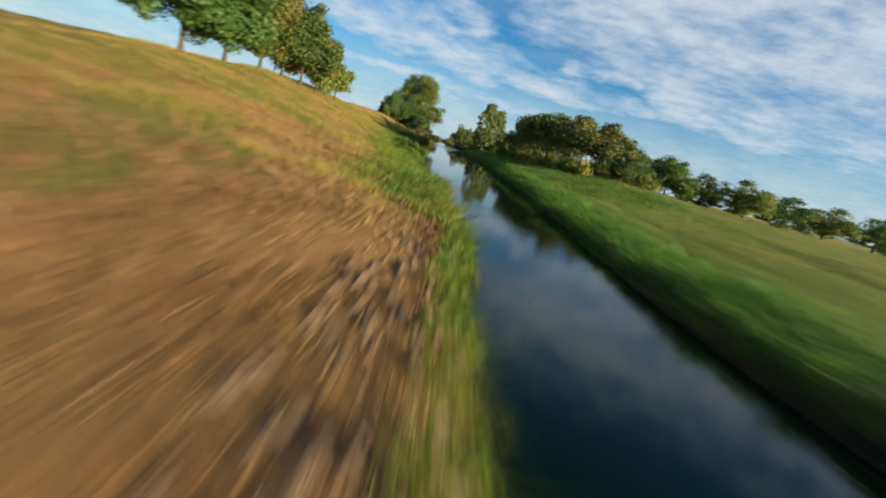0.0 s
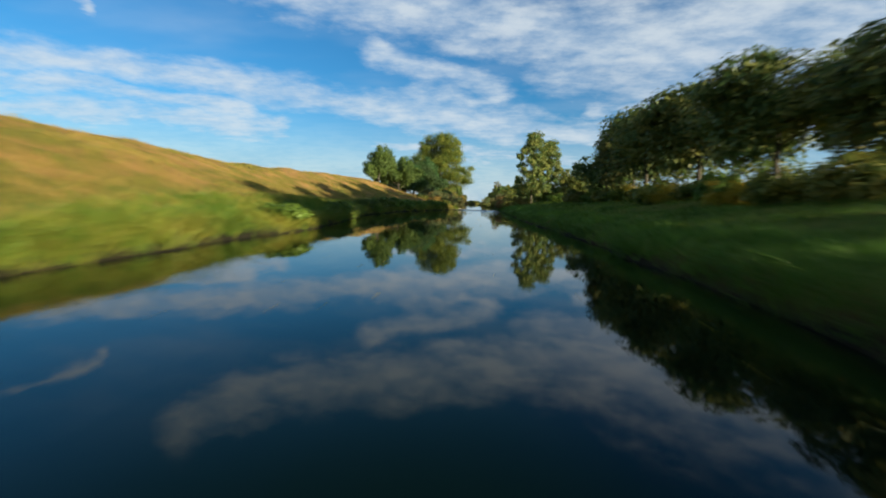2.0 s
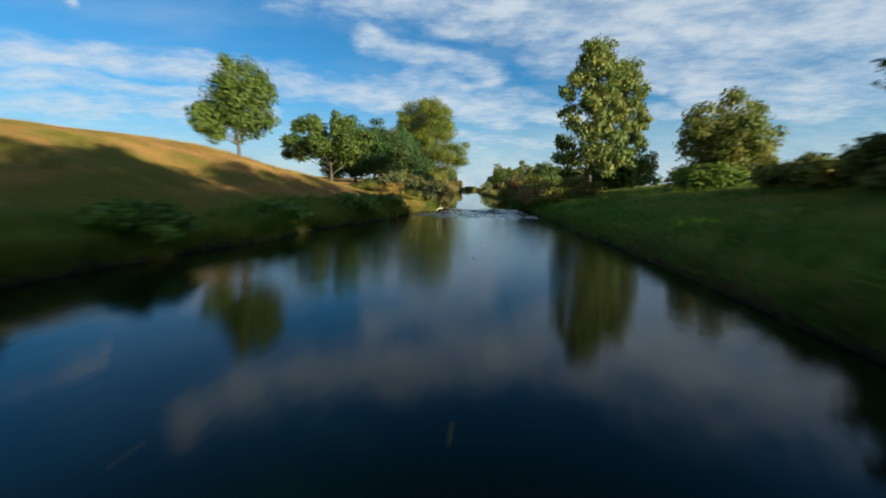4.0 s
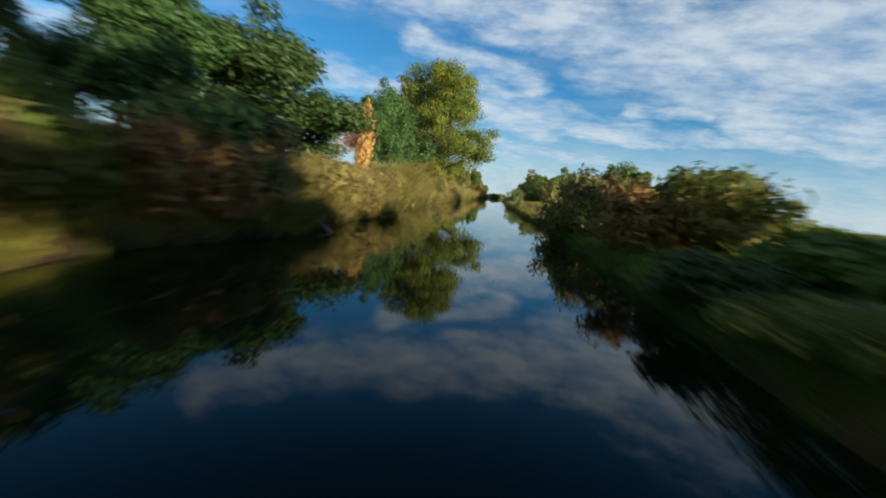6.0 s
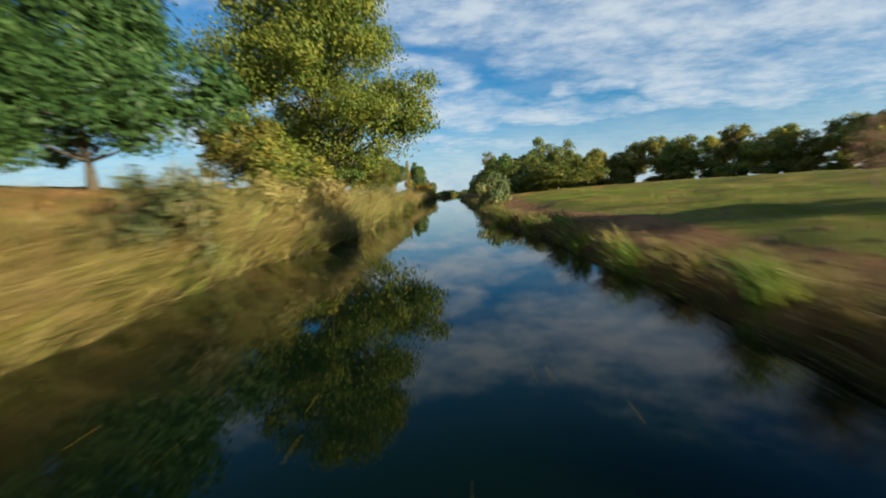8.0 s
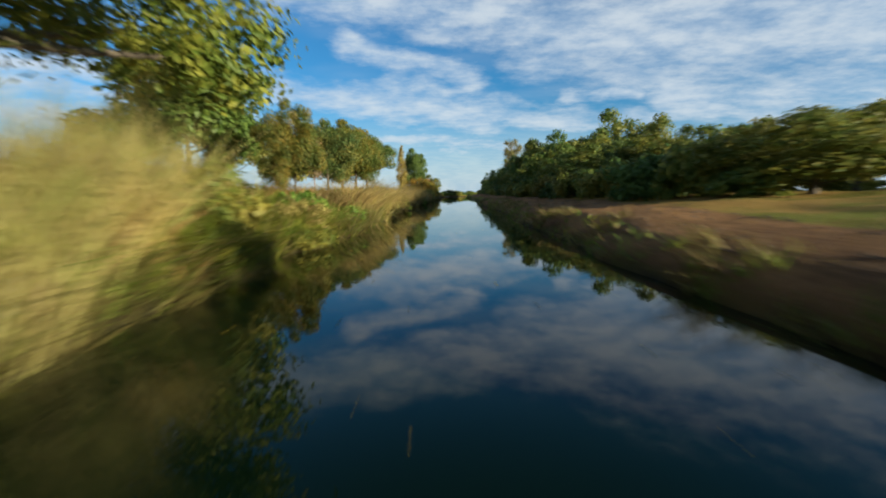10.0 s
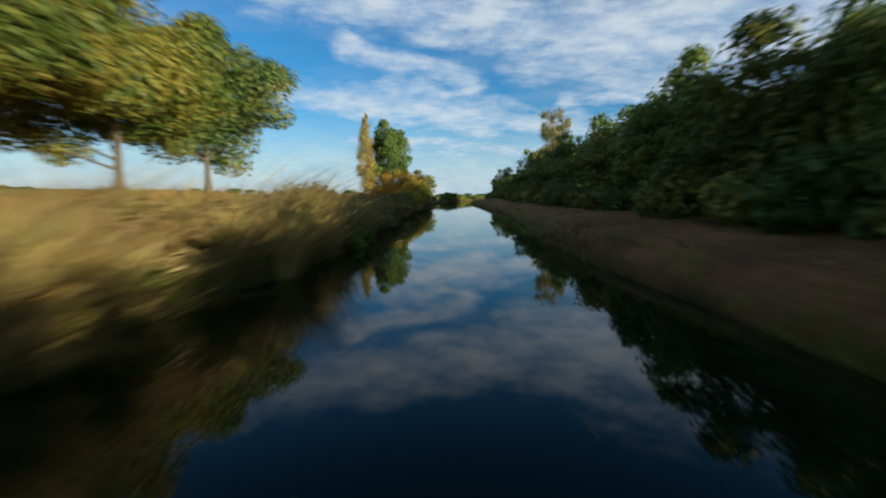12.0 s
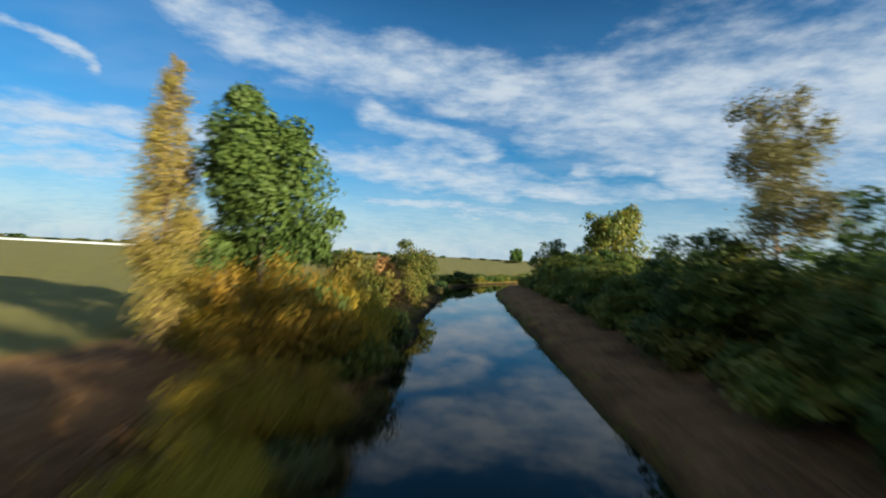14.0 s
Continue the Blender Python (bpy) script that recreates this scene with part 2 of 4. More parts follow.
LEAF_BLUE = leaf_material("blue_green_leaves", (0.024, 0.06, 0.02), (0.08, 0.14, 0.036))
# lightened well past the other leaves to stand in for haze and sunlight
LEAF_MEADOW_LIT = leaf_material("lightened_meadow_leaves", (0.13, 0.175, 0.045), (0.33, 0.35, 0.085), (0.44, 0.34, 0.08), 0.55)
LEAF_BANK = leaf_material("bank_tree_leaves", (0.055, 0.095, 0.026), (0.16, 0.2, 0.05), (0.22, 0.19, 0.045))
LEAF_LEAFY = leaf_material("wood_leaves", (0.07, 0.12, 0.028), (0.19, 0.25, 0.052), (0.26, 0.235, 0.05), 0.45)
LEAF_RUST = leaf_material("rusty_leaves", (0.19, 0.11, 0.034), (0.44, 0.25, 0.08), (0.22, 0.2, 0.045))
LEAF_LIME = leaf_material("fresh_leaves", (0.06, 0.115, 0.016), (0.17, 0.25, 0.035))
LEAF_GREY = leaf_material("grey_green_leaves", (0.06, 0.09, 0.036), (0.17, 0.2, 0.075), (0.23, 0.19, 0.065))
LEAF_PINK = leaf_material("pink_brown_leaves", (0.22, 0.11, 0.07), (0.42, 0.25, 0.17))
BARK = bark_material("bark", (0.035, 0.027, 0.02), (0.12, 0.1, 0.075))
BARK_PALE = bark_material("pale_bark", (0.12, 0.085, 0.065), (0.3, 0.2, 0.15))
WATER = water_material()
MEADOW = ground_material()


# ---- shapes ----
def smooth_noise(x, y, seed=0):
    """Value noise over numpy arrays, 0 to 1."""
    xi, yi = np.floor(x).astype(np.int64), np.floor(y).astype(np.int64)
    fx, fy = x - xi, y - yi
    fx, fy = fx * fx * (3 - 2 * fx), fy * fy * (3 - 2 * fy)

    def cell(i, j):
        h = (i * 374761393 + j * 668265263 + seed * 974711) & 0x7FFFFFFF
        h = ((h ^ (h >> 13)) * 1274126177) & 0x7FFFFFFF
        return ((h ^ (h >> 16)) & 0xFFFF) / 65535.0

    a, b = cell(xi, yi) * (1 - fx) + cell(xi + 1, yi) * fx, cell(xi, yi + 1) * (1 - fx) + cell(xi + 1, yi + 1) * fx
    return a * (1 - fy) + b * fy


LEFT = ((-40, 4.7), (12, 4.8), (16, 4.6), (20, 4.0), (25, 2.7), (29, 2.7), (35, 3.0), (40, 0.8), (46, -0.2), (58, -1.0), (66, -1.0), (78, -2.8), (90, -3.4), (98, -3.1), (112, -1.4), (124, 1.6), (131, 1.2), (142, -0.4),
        (150, -0.8), (158, -0.2), (165, -2.6), (170, -3.3), (178, -2.6), (186, -3.2), (192, -3.7), (200, -3.1), (222, -2.6), (244, -4.0), (256, -4.2), (270, -4.7), (284, -5.6), (296, -5.0), (310, -6.4), (340, -6.1), (366, -6.4), (395, -7.2), (420, -7.5))
RIGHT = ((-40, 9.1), (5, 8.85), (12, 8.7), (20, 9.1), (30, 9.6), (44, 9.7), (57, 10.4), (68, 10.3), (80, 9.7), (92, 9.6), (122, 9.1), (162, 8.9), (172, 8.2), (184, 7.4), (200, 6.7), (211, 5.8),
         (256, 4.2), (276, 4.3), (294, 3.4), (328, 4.0), (350, 2.9), (395, 1.8), (420, 1.6))


def bend(y):
    """Beyond the last trees the river turns off to the right."""
    return np.clip(y - 405, 0, 400) ** 1.6 * 0.05


def left_edge(y):
    y = np.asarray(y, float)
    return np.interp(y, *zip(*LEFT)) + (smooth_noise(y * 0.35, y * 0 + 3.3, 1) - 0.5) * np.where(y > 128, 1.1, 0.7) + (smooth_noise(y * 1.1, y * 0 + 9.3, 4) - 0.5) * np.where(y > 140, 0.75, 0.35) + bend(y)


def right_edge(y):
    y = np.asarray(y, float)
    return np.interp(y, *zip(*RIGHT)) + (smooth_noise(y * 0.3, y * 0 + 7.7, 2) - 0.5) * 0.6 + bend(y)


def ground_height(x, y):
    x, y = np.broadcast_arrays(np.asarray(x, float), np.asarray(y, float))
    dl, dr = left_edge(y) - x, x - right_edge(y)
    crest = np.interp(y, (5, 14, 23, 31, 45, 60, 75, 86, 98, 112, 119, 130, 165, 185, 220, 245, 270, 300, 340, 420), (1.3, 1.9, 2.8, 3.2, 3.85, 4.25, 4.1, 3.9, 4.2, 4.4, 4.2, 2.4, 2.3, 2.9, 3.2, 2.5, 2.0, 2.1, 1.9, 1.7))
    run = np.interp(y, (0, 130, 160, 420), (13.0, 13.0, 11.0, 9.0))
    lip = np.interp(y, (0, 110, 160, 420), (0.25, 0.3, 0.45, 0.45))
    s = np.clip((dl - 0.5) / (run - 0.5), 0, 1)
    left = np.where(dl < 0.5, -1.1 + (1.1 + lip) * np.clip((dl + 1.2) / 1.7, 0, 1), lip + (crest - lip) * (0.75 * s + 0.25 * s * s * (3 - 2 * s)))
    left = left + np.clip((dl - run) / 14, 0, 1) * np.interp(y, (130, 160, 180, 225, 250, 280), (-0.7, 0.2, 0.9, 0.9, 0.3, 0.0))
    top = np.interp(y, (0, 14, 23, 31, 37, 50, 130, 170, 235, 260, 420), (0.7, 0.75, 0.95, 1.3, 1.6, 2.1, 2.2, 1.5, 1.5, 1.7, 1.8))
    t = np.clip((dr - 0.5) / 12.5, 0, 1)
    scarp = np.interp(y, (0, 20, 60, 172, 236, 246), (0.0, 0.1, 0.2, 0.2, 0.22, 0.4))
    right = np.where(dr < 0.5, -1.1 + 1.4 * np.clip((dr + 1.2) / 1.7, 0, 1), 0.3 + scarp * np.clip((dr - 0.5) / 0.8, 0, 1) + (top - 0.3 - scarp) * (1.35 * t - 0.35 * t * t))
    right = right + np.clip((dr - 13) / 14, 0, 1) * np.interp(y, (130, 175, 235, 260), (0.1, 0.7, 0.7, 0.2))
    right = right - np.clip((dr - 16) / 12, 0, 1) * np.interp(y, (40, 60, 110, 130), (0.3, 1.1, 1.1, 0.0))
    z = np.where(dl > -1.3, left, np.where(dr > -1.3, right, -1.1))
    away = np.clip(np.maximum(dl, dr) / 2.0, 0.15, 1)
    near = np.clip(1 - (np.abs(x) - 60) / 60, 0, 1)
    bumps = (smooth_noise(x * 0.25, y * 0.25, 5) - 0.5) * 0.35 + (smooth_noise(x * 0.9, y * 0.9, 6) - 0.5) * 0.16
    land = np.maximum(dl, dr) > -0.4
    return z + np.where(land, bumps * away * near, 0)


def height_at(x, y):
    return float(ground_height(x, y))


def mesh_of(name, verts, faces, mat=None, smooth=False):
    me = bpy.data.meshes.new(name)
    me.from_pydata(np.asarray(verts).tolist(), [], np.asarray(faces).tolist() if not isinstance(faces, list) else faces)
    if mat:
        me.materials.append(mat)
    if smooth:
        me.shade_smooth()
    return me


def spread(lo, hi, near_lo, near_hi, step, grow=1.25):
    """Even steps between near_lo and near_hi, then wider and wider ones out to lo and hi."""
    out = list(np.arange(near_lo, near_hi + step / 2, step))
    for sign, end in ((1, hi), (-1, lo)):
        at, d = (out[-1], step) if sign > 0 else (out[0], step)
        more = []
        while (at < end) if sign > 0 else (at > end):
            d *= grow
            at += sign * d
            more.append(at)
        out = out + more if sign > 0 else more[::-1] + out
    return np.array(out)


def lush_width(y):
    """How far from the water the lush green grass reaches on the levee side."""
    return np.interp(y, (-10, 8, 12, 30, 45, 70, 130), (-0.3, -0.2, 3.0, 3.5, 3.0, 2.4, 2.0)) * (0.35 + 1.15 * smooth_noise(np.asarray(y, float) * 0.17, np.asarray(y, float) * 0 + 1.7, 21))


def build_ground():
    xs, ys = spread(-3500, 3500, -22, 30, 0.45, 1.16), spread(-1200, 4500, -30, 440, 1.1, 1.2)
    gx, gy = np.meshgrid(xs, ys)
    gz = ground_height(gx, gy)
    n, m = gx.shape
    idx = np.arange(n * m).reshape(n, m)
    faces = np.stack([idx[:-1, :-1], idx[:-1, 1:], idx[1:, 1:], idx[1:, :-1]], -1).reshape(-1, 4)
    me = mesh_of("ground", np.stack([gx, gy, gz], -1).reshape(-1, 3), faces, MEADOW, True)
    dl, dr = (left_edge(gy) - gx).ravel(), (gx - right_edge(gy)).ravel()
    y = gy.ravel()
    soil = np.clip(np.minimum(dr / 0.7, (np.interp(y, (160, 172, 215, 240, 256, 420), (0, 3.6, 4.4, 5.6, 6.8, 6.8)) - dr) / 1.4), 0, 1) * (y > 160)
    # shade in the gaps between the reeds, painted as brown soil
    soil = np.maximum(soil, 0.6 * np.clip(1.4 - dl / 4.5, 0, 1) * (dl > -1) * np.clip((y - 148) / 8, 0, 1) * np.clip((306 - y) / 6, 0, 1))
    # mask of the near-black shade painted along both waterlines
    edge_shade = np.clip(1.25 - np.maximum(dl, dr) / np.where((dl > dr) & (y > 140), 0.9, 0.55), 0, 1)
    soil = np.maximum(soil, 0.95 * np.clip((y - 300) / 10, 0, 1) * np.clip((400 - y) / 20, 0, 1) * np.clip((5.4 - np.abs(dl - 6.6)) / 1.5, 0, 1))
    field = np.clip((dl - 11.5) / 2, 0, 1) * np.clip((y - 262) / 12, 0, 1)
    field = np.maximum(field, np.clip((np.abs(gx).ravel() - 90) / 40, 0, 1))
    withered = 0.45 * np.clip(1 - np.abs(y - 17) / 8, 0, 1) * np.clip(1.3 - np.abs(dl - 6.5) / 2.6, 0, 1) + np.clip((10.5 - y) / 5, 0, 1) * np.clip(1.3 - dl / 5.0, 0, 1) + 0.42 * np.clip((dl - 5) / 4, 0, 1) * np.clip((y - 18) / 12, 0, 1) * np.clip((122 - y) / 8, 0, 1) * np.clip((22 - dl) / 6, 0, 1) + 0.6 * np.clip((y - 112) / 6, 0, 1) * np.clip((350 - y) / 8, 0, 1) * (dl > 0) * np.clip(1.6 - dl / 22, 0, 1) + np.interp(y, (10, 40, 60), (0.9, 0.6, 0.25)) * np.clip(1.1 - np.abs(dl - lush_width(y) - 1.8) / 2.3, 0, 1) * (y < 130)
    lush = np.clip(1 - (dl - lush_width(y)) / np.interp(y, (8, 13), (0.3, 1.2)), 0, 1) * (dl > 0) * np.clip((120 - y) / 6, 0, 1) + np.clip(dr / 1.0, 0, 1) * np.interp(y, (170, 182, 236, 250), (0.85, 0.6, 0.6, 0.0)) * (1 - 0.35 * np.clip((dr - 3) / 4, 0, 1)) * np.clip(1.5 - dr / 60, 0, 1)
    for key, values in (("soil", soil), ("field", field), ("lush", np.clip(lush, 0, 1)), ("edge_shade", edge_shade), ("withered", np.clip(withered, 0, 1))):
        me.attributes.new(key, "FLOAT", "POINT").data.foreach_set("value", values.astype(np.float32))
    tagged(new("ground", me), "grassy levee banks and bare soil along a river", "ground", kind="structure")


WEIR_Y = 126.5


def build_water():
    ys = np.concatenate([np.arange(-60, 115, 2.5), np.arange(115, 130, 0.12), np.arange(130, 560, 2.5)])
    us = np.linspace(0, 1, 60)
    y = ys[:, None]
    lo, hi = left_edge(ys)[:, None] - 0.75, right_edge(ys)[:, None] + 0.75
    x = lo + (hi - lo) * us[None, :]
    y = np.broadcast_to(y, x.shape)
    rough = np.clip((y - 117) / 4, 0, 1) * np.clip((WEIR_Y + 0.6 - y) / 0.8, 0, 1)
    lip = WEIR_Y + (smooth_noise(x * 0.8, x * 0 + 2, 9) - 0.5) * 0.9
    z = -0.12 * np.clip((lip - y) / 0.7 + 0.3, 0, 1)
    z = z + rough * ((smooth_noise(x * 2.2, y * 1.6, 11) - 0.5) * 0.14 + (smooth_noise(x * 5, y * 4, 12) - 0.5) * 0.07)
    n, m = x.shape
    idx = np.arange(n * m).reshape(n, m)
    faces = np.stack([idx[:-1, :-1], idx[:-1, 1:], idx[1:, 1:], idx[1:, :-1]], -1).reshape(-1, 4)
    tagged(new("water", mesh_of("water", np.stack([x, y, z], -1).reshape(-1, 3), faces, WATER, True)),
           "dark calm river water mirroring the sky", "water", kind="structure")


build_ground()
build_water()


# ---- plants ----
def unit(v):
    return v / np.maximum(np.linalg.norm(v, axis=-1, keepdims=True), 1e-9)


def leaf_quads(rng, at, normal, size, slim=0.55, droop=0.0, plain=False):
    """A folded, pointed leaf at each place, or a plain three-cornered one."""
    n = len(at)
    t = unit(np.cross(normal, rng.normal(size=(n, 3))))
    t = unit(t + np.array([0, 0, -droop]))
    side = unit(np.cross(t, normal))
    s = (size * rng.uniform(0.55, 1.4, n))[:, None]
    if plain:
        v = np.stack([at - t * s * 0.5 - side * s * slim * 0.45, at - t * s * 0.4 + side * s * slim * 0.45, at + t * s * 0.65], 1)
        return v.reshape(-1, 3), np.arange(3 * n).reshape(n, 3)
    fold = normal * s * 0.12
    v = np.stack([at - t * s * 0.5, at + side * s * slim * 0.5 + fold, at + t * s * 0.5, at - side * s * slim * 0.5 + fold], 1)
    return v.reshape(-1, 3), np.arange(4 * n).reshape(n, 4)


def tube(path, radii, sides=7):
    """A tapered tube along a list of points."""
    p = np.asarray(path, float)
    d = unit(np.gradient(p, axis=0))
    a = unit(np.cross(d, np.array([0.31, 0.87, 0.12])))
    b = np.cross(d, a)
    ang = np.arange(sides) * 2 * math.pi / sides
    ring = a[:, None] * np.cos(ang)[None, :, None] + b[:, None] * np.sin(ang)[None, :, None]
    v = (p[:, None] + ring * np.asarray(radii)[:, None, None]).reshape(-1, 3)
    i, j = np.meshgrid(np.arange(len(p) - 1), np.arange(sides), indexing="ij")
    k = (j + 1) % sides
    return v, np.stack([i * sides + j, i * sides + k, (i + 1) * sides + k, (i + 1) * sides + j], -1).reshape(-1, 4)


def joined(pieces):
    vs, fs, n = [], [], 0
    for v, f in pieces:
        vs.append(v)
        fs.append(f + n)
        n += len(v)
    return np.concatenate(vs), np.concatenate(fs)


def part(name, me, parent, label=""):
    ob = new(name, me)
    ob.parent = parent
    return tagged(ob, label)


def wood(rng, height, girth, lobes, stems=1, spread_=0.0, twigs=0):
    """Trunk or stems, and limbs that reach into the lobes of the crown."""
    zs = np.linspace(0, 1, 9)
    pieces, sways = [], []
    for i in range(stems):
        a = rng.uniform(0, 6.283)
        out = spread_ * rng.uniform(0.4, 1.0) if stems > 1 else 0.0
        sway = np.stack([math.cos(a) * out * zs / height + 0.035 * np.sin(zs * 5 + rng.uniform(0, 6)) * zs,
                         math.sin(a) * out * zs / height + 0.035 * np.sin(zs * 4 + rng.uniform(0, 6)) * zs, zs], 1) * height
        r = girth * (1 - 0.88 * zs ** 0.8)
        r[0] *= 1.5
        sway[0, 2] = -0.4
        sways.append(sway)
        pieces.append(tube(sway, r, 8 if stems == 1 else 5))
    for n, (c, rad) in enumerate(lobes):
        sway = sways[n % stems]
        reach = np.hypot(c[0] - sway[4, 0], c[1] - sway[4, 1])
        f = np.clip((c[2] - 0.6 * reach) / height, 0.14, 0.85)
        a = np.array([np.interp(f, zs, sway[:, i]) for i in range(3)])
        mid = (a + c) / 2 + np.array([0, 0, -0.08 * reach]) + rng.normal(size=3) * 0.1
        end = c + (c - a) * 0.2
        g = girth * (1 - f * 0.75) * 0.4
        u = np.linspace(0, 1, 6)[:, None]
        pieces.append(tube(a * (1 - u) ** 2 + 2 * mid * u * (1 - u) + end * u * u, g * (1 - 0.85 * u[:, 0]), 5))
        for j in range(twigs):
            q = a + (c - a) * rng.uniform(0.45, 1.0)
            tip = q + unit(rng.normal(size=3) + np.array([0, 0, 0.7])) * rad * rng.uniform(0.9, 1.7)
            pieces.append(tube(np.stack([q, (q + tip) / 2 + rng.normal(size=3) * 0.05, tip]), np.array([0.02, 0.014, 0.006]) * height / 6, 3))
    return joined(pieces)


def crown_lobes(rng, kind, height, radius, clear):
    """Clumps of the crown: centres and radii."""
    out = []
    span = height - clear
    if kind in ("broad", "full", "deep"):
        low = {"broad": -0.66, "full": -0.72, "deep": -0.8}[kind]
        # a few great boughs, each with a bunch of clumps
        for i in range(19 if kind == "deep" else 12):
            a = i * 2.4 + rng.uniform(-0.5, 0.5)
            up = rng.uniform(low, 1.0)
            out_ = math.sqrt(max(0.05, 1 - max(0, up) ** 2)) * rng.uniform(0.55, 0.86) * (1.0 if up > -0.2 else 0.9) * ((1.22 - 0.42 * up if up > -0.55 else 1.0) if kind == "deep" else 1.0)
            c = np.array([math.cos(a) * out_ * radius, math.sin(a) * out_ * radius, clear + span * (0.46 + 0.42 * up)])
            r = rng.uniform(0.26, 0.4) * min(radius, span * 0.55)
            out.append((c, r))
            for j in range(4):
                d = unit(rng.normal(size=3))
                out.append((c + d * r * rng.uniform(0.75, 1.15), r * rng.uniform(0.38, 0.66)))
        for i in range(7):
            a = i * 0.9 + rng.uniform(0, 0.5)
            k = 0.0 if i == 0 else rng.uniform(0.3, 0.5)
            out.append((np.array([math.cos(a) * radius * k, math.sin(a) * radius * k, clear + span * rng.uniform(0.3, 0.68)]), rng.uniform(0.38, 0.5) * min(radius, span * 0.6)))
    elif kind == "column":
        for i in range(110):
            f = (i + rng.uniform()) / 110
            w = radius * (0.2 + 0.8 * math.sin(math.pi * min(1, 0.3 + f * 0.68)))
            a = rng.uniform(0, 6.283)
            out.append((np.array([math.cos(a) * w * 0.5, math.sin(a) * w * 0.5, clear + span * (0.04 + 0.92 * f)]), w * rng.uniform(0.3, 0.5)))
    elif kind == "tiered":
        # a tall old crown in loose tiers, widest low down, with gaps between the boughs
        for i in range(34):
            f = (i + rng.uniform(0.1, 0.9)) / 34
            w = radius * float(np.interp(f, (0, 0.2, 0.5, 0.8, 1.0), (0.8, 1.0, 0.95, 0.78, 0.34) if radius > 6 else (0.84, 1.0, 0.86, 0.6, 0.16)))
            a = i * 2.4 + rng.uniform(-0.5, 0.5)
            k = w * rng.uniform(0.55, 0.84)
            c = np.array([math.cos(a) * k, math.sin(a) * k, clear + span * (0.05 + 0.88 * f)])
            r = radius * rng.uniform(0.17, 0.27)
            out.append((c, r))
            for j in range(4):
                d = unit(rng.normal(size=3)) * np.array([1.25, 1.25, 0.6])
                out.append((c + d * r * rng.uniform(0.7, 1.2), r * rng.uniform(0.4, 0.68)))
        for i in range(10):
            f = (i + 0.5) / 10
            out.append((np.array([rng.normal() * radius * 0.12, rng.normal() * radius * 0.12, clear + span * (0.12 + 0.7 * f)]), radius * rng.uniform(0.2, 0.34)))
    else:
        for i in range(34):
            a, k = rng.uniform(0, 6.283), math.sqrt(rng.uniform()) * 0.8
            top = span * (1 - 0.5 * k * k) * rng.uniform(0.85, 1.05)
            out.append((np.array([math.cos(a) * radius * k, math.sin(a) * radius * k, clear + top * rng.uniform(0.15, 0.86)]), radius * rng.uniform(0.16, 0.33)))
    return out


def crown_mesh(rng, name, lobes, count, size, mat, droop=0.15, open_=0.25, slim=0.6, plain=False):
    """Leaves on and in the clumps, looser at the rim."""
    weight = np.array([r ** 1.6 for _, r in lobes])
    share = np.maximum(6, (count * weight / weight.sum())).astype(int)
    ats, normals = [], []
    for (c, r), n in zip(lobes, share):
        d = unit(rng.normal(size=(n, 3)))
        deep = 1 - rng.uniform(size=(n, 1)) ** 2.4 * 0.65
        wobble = 1 + open_ * rng.normal(size=(n, 1)) * 0.6
        ats.append(c + d * r * deep * wobble * np.array([1.12, 1.12, 0.85]))
        normals.append(unit(d + np.array([0, 0, 0.4]) + rng.normal(size=(n, 3)) * 0.42))
    v, f = leaf_quads(rng, np.concatenate(ats), np.concatenate(normals), size * (1.22 if plain else 1.0), slim * (1.15 if plain else 1.0), droop, plain)
    return mesh_of(name, v, f, mat)


KINDS = {}


def hash_of(text):
    h = 7
    for c in text:
        h = (h * 131 + ord(c)) % 1000003
    return h


def make_tree(key, kind, height, radius, clear, leaves, size, leaf_mat, bark=BARK, girth=None, label="", droop=0.15, open_=0.3, slim=0.6, twigs=0):
    """One tree or bush of a kind; plant() sets it and its copies."""
    rng = np.random.default_rng(hash_of(key))
    lobes = crown_lobes(rng, kind, height, radius, clear)
    low = kind == "mound"
    root = new("bush" if low else "tree")
    root.empty_display_size = 0.2
    tagged(root, label, "bush" if low else "tree")
    g = girth or height * 0.016 + 0.03
    reach = lobes[::5] if kind in ("broad", "full", "deep", "tiered", "mound") else lobes[::2]
    v, f = wood(rng, height * (0.8 if kind in ("broad", "full", "deep") else 0.9 if kind == "tiered" else 0.7 if low else 0.96), g, reach, 6 if low else 1, radius * 0.6, twigs)
    part("stem" if low else "trunk", mesh_of("trunk", v, f, bark, True), root)
    part("foliage" if low else "crown", crown_mesh(rng, "crown", lobes, leaves, size, leaf_mat, droop, open_, slim, key not in ("oak", "dense", "poplar", "poplar_thin", "bare", "umbrella")), root)
    KINDS[key] = [root, height, radius, False, label]


def plant(key, x, y, height, radius, turn=None, label="", group="", sink=0.05):
    """Sets a tree or bush of that kind, grown to that height and radius."""
    root, h0, r0, used, text = KINDS[key]
    turn = turn if turn is not None else (x * 37.7 + y * 91.3) % 360
    m = Matrix.LocRotScale((x, y, height_at(x, y) - sink), Euler((0, 0, radians(turn))), (radius / r0, radius / r0, height / h0))
    if used:
        ob = copy_thing(root, m @ Matrix.Diagonal((*[1 / s for s in root.scale], 1)))
    else:
        ob = root
        ob.matrix_basis = m
        KINDS[key][3] = True
    return tagged(ob, label or text, group=group)


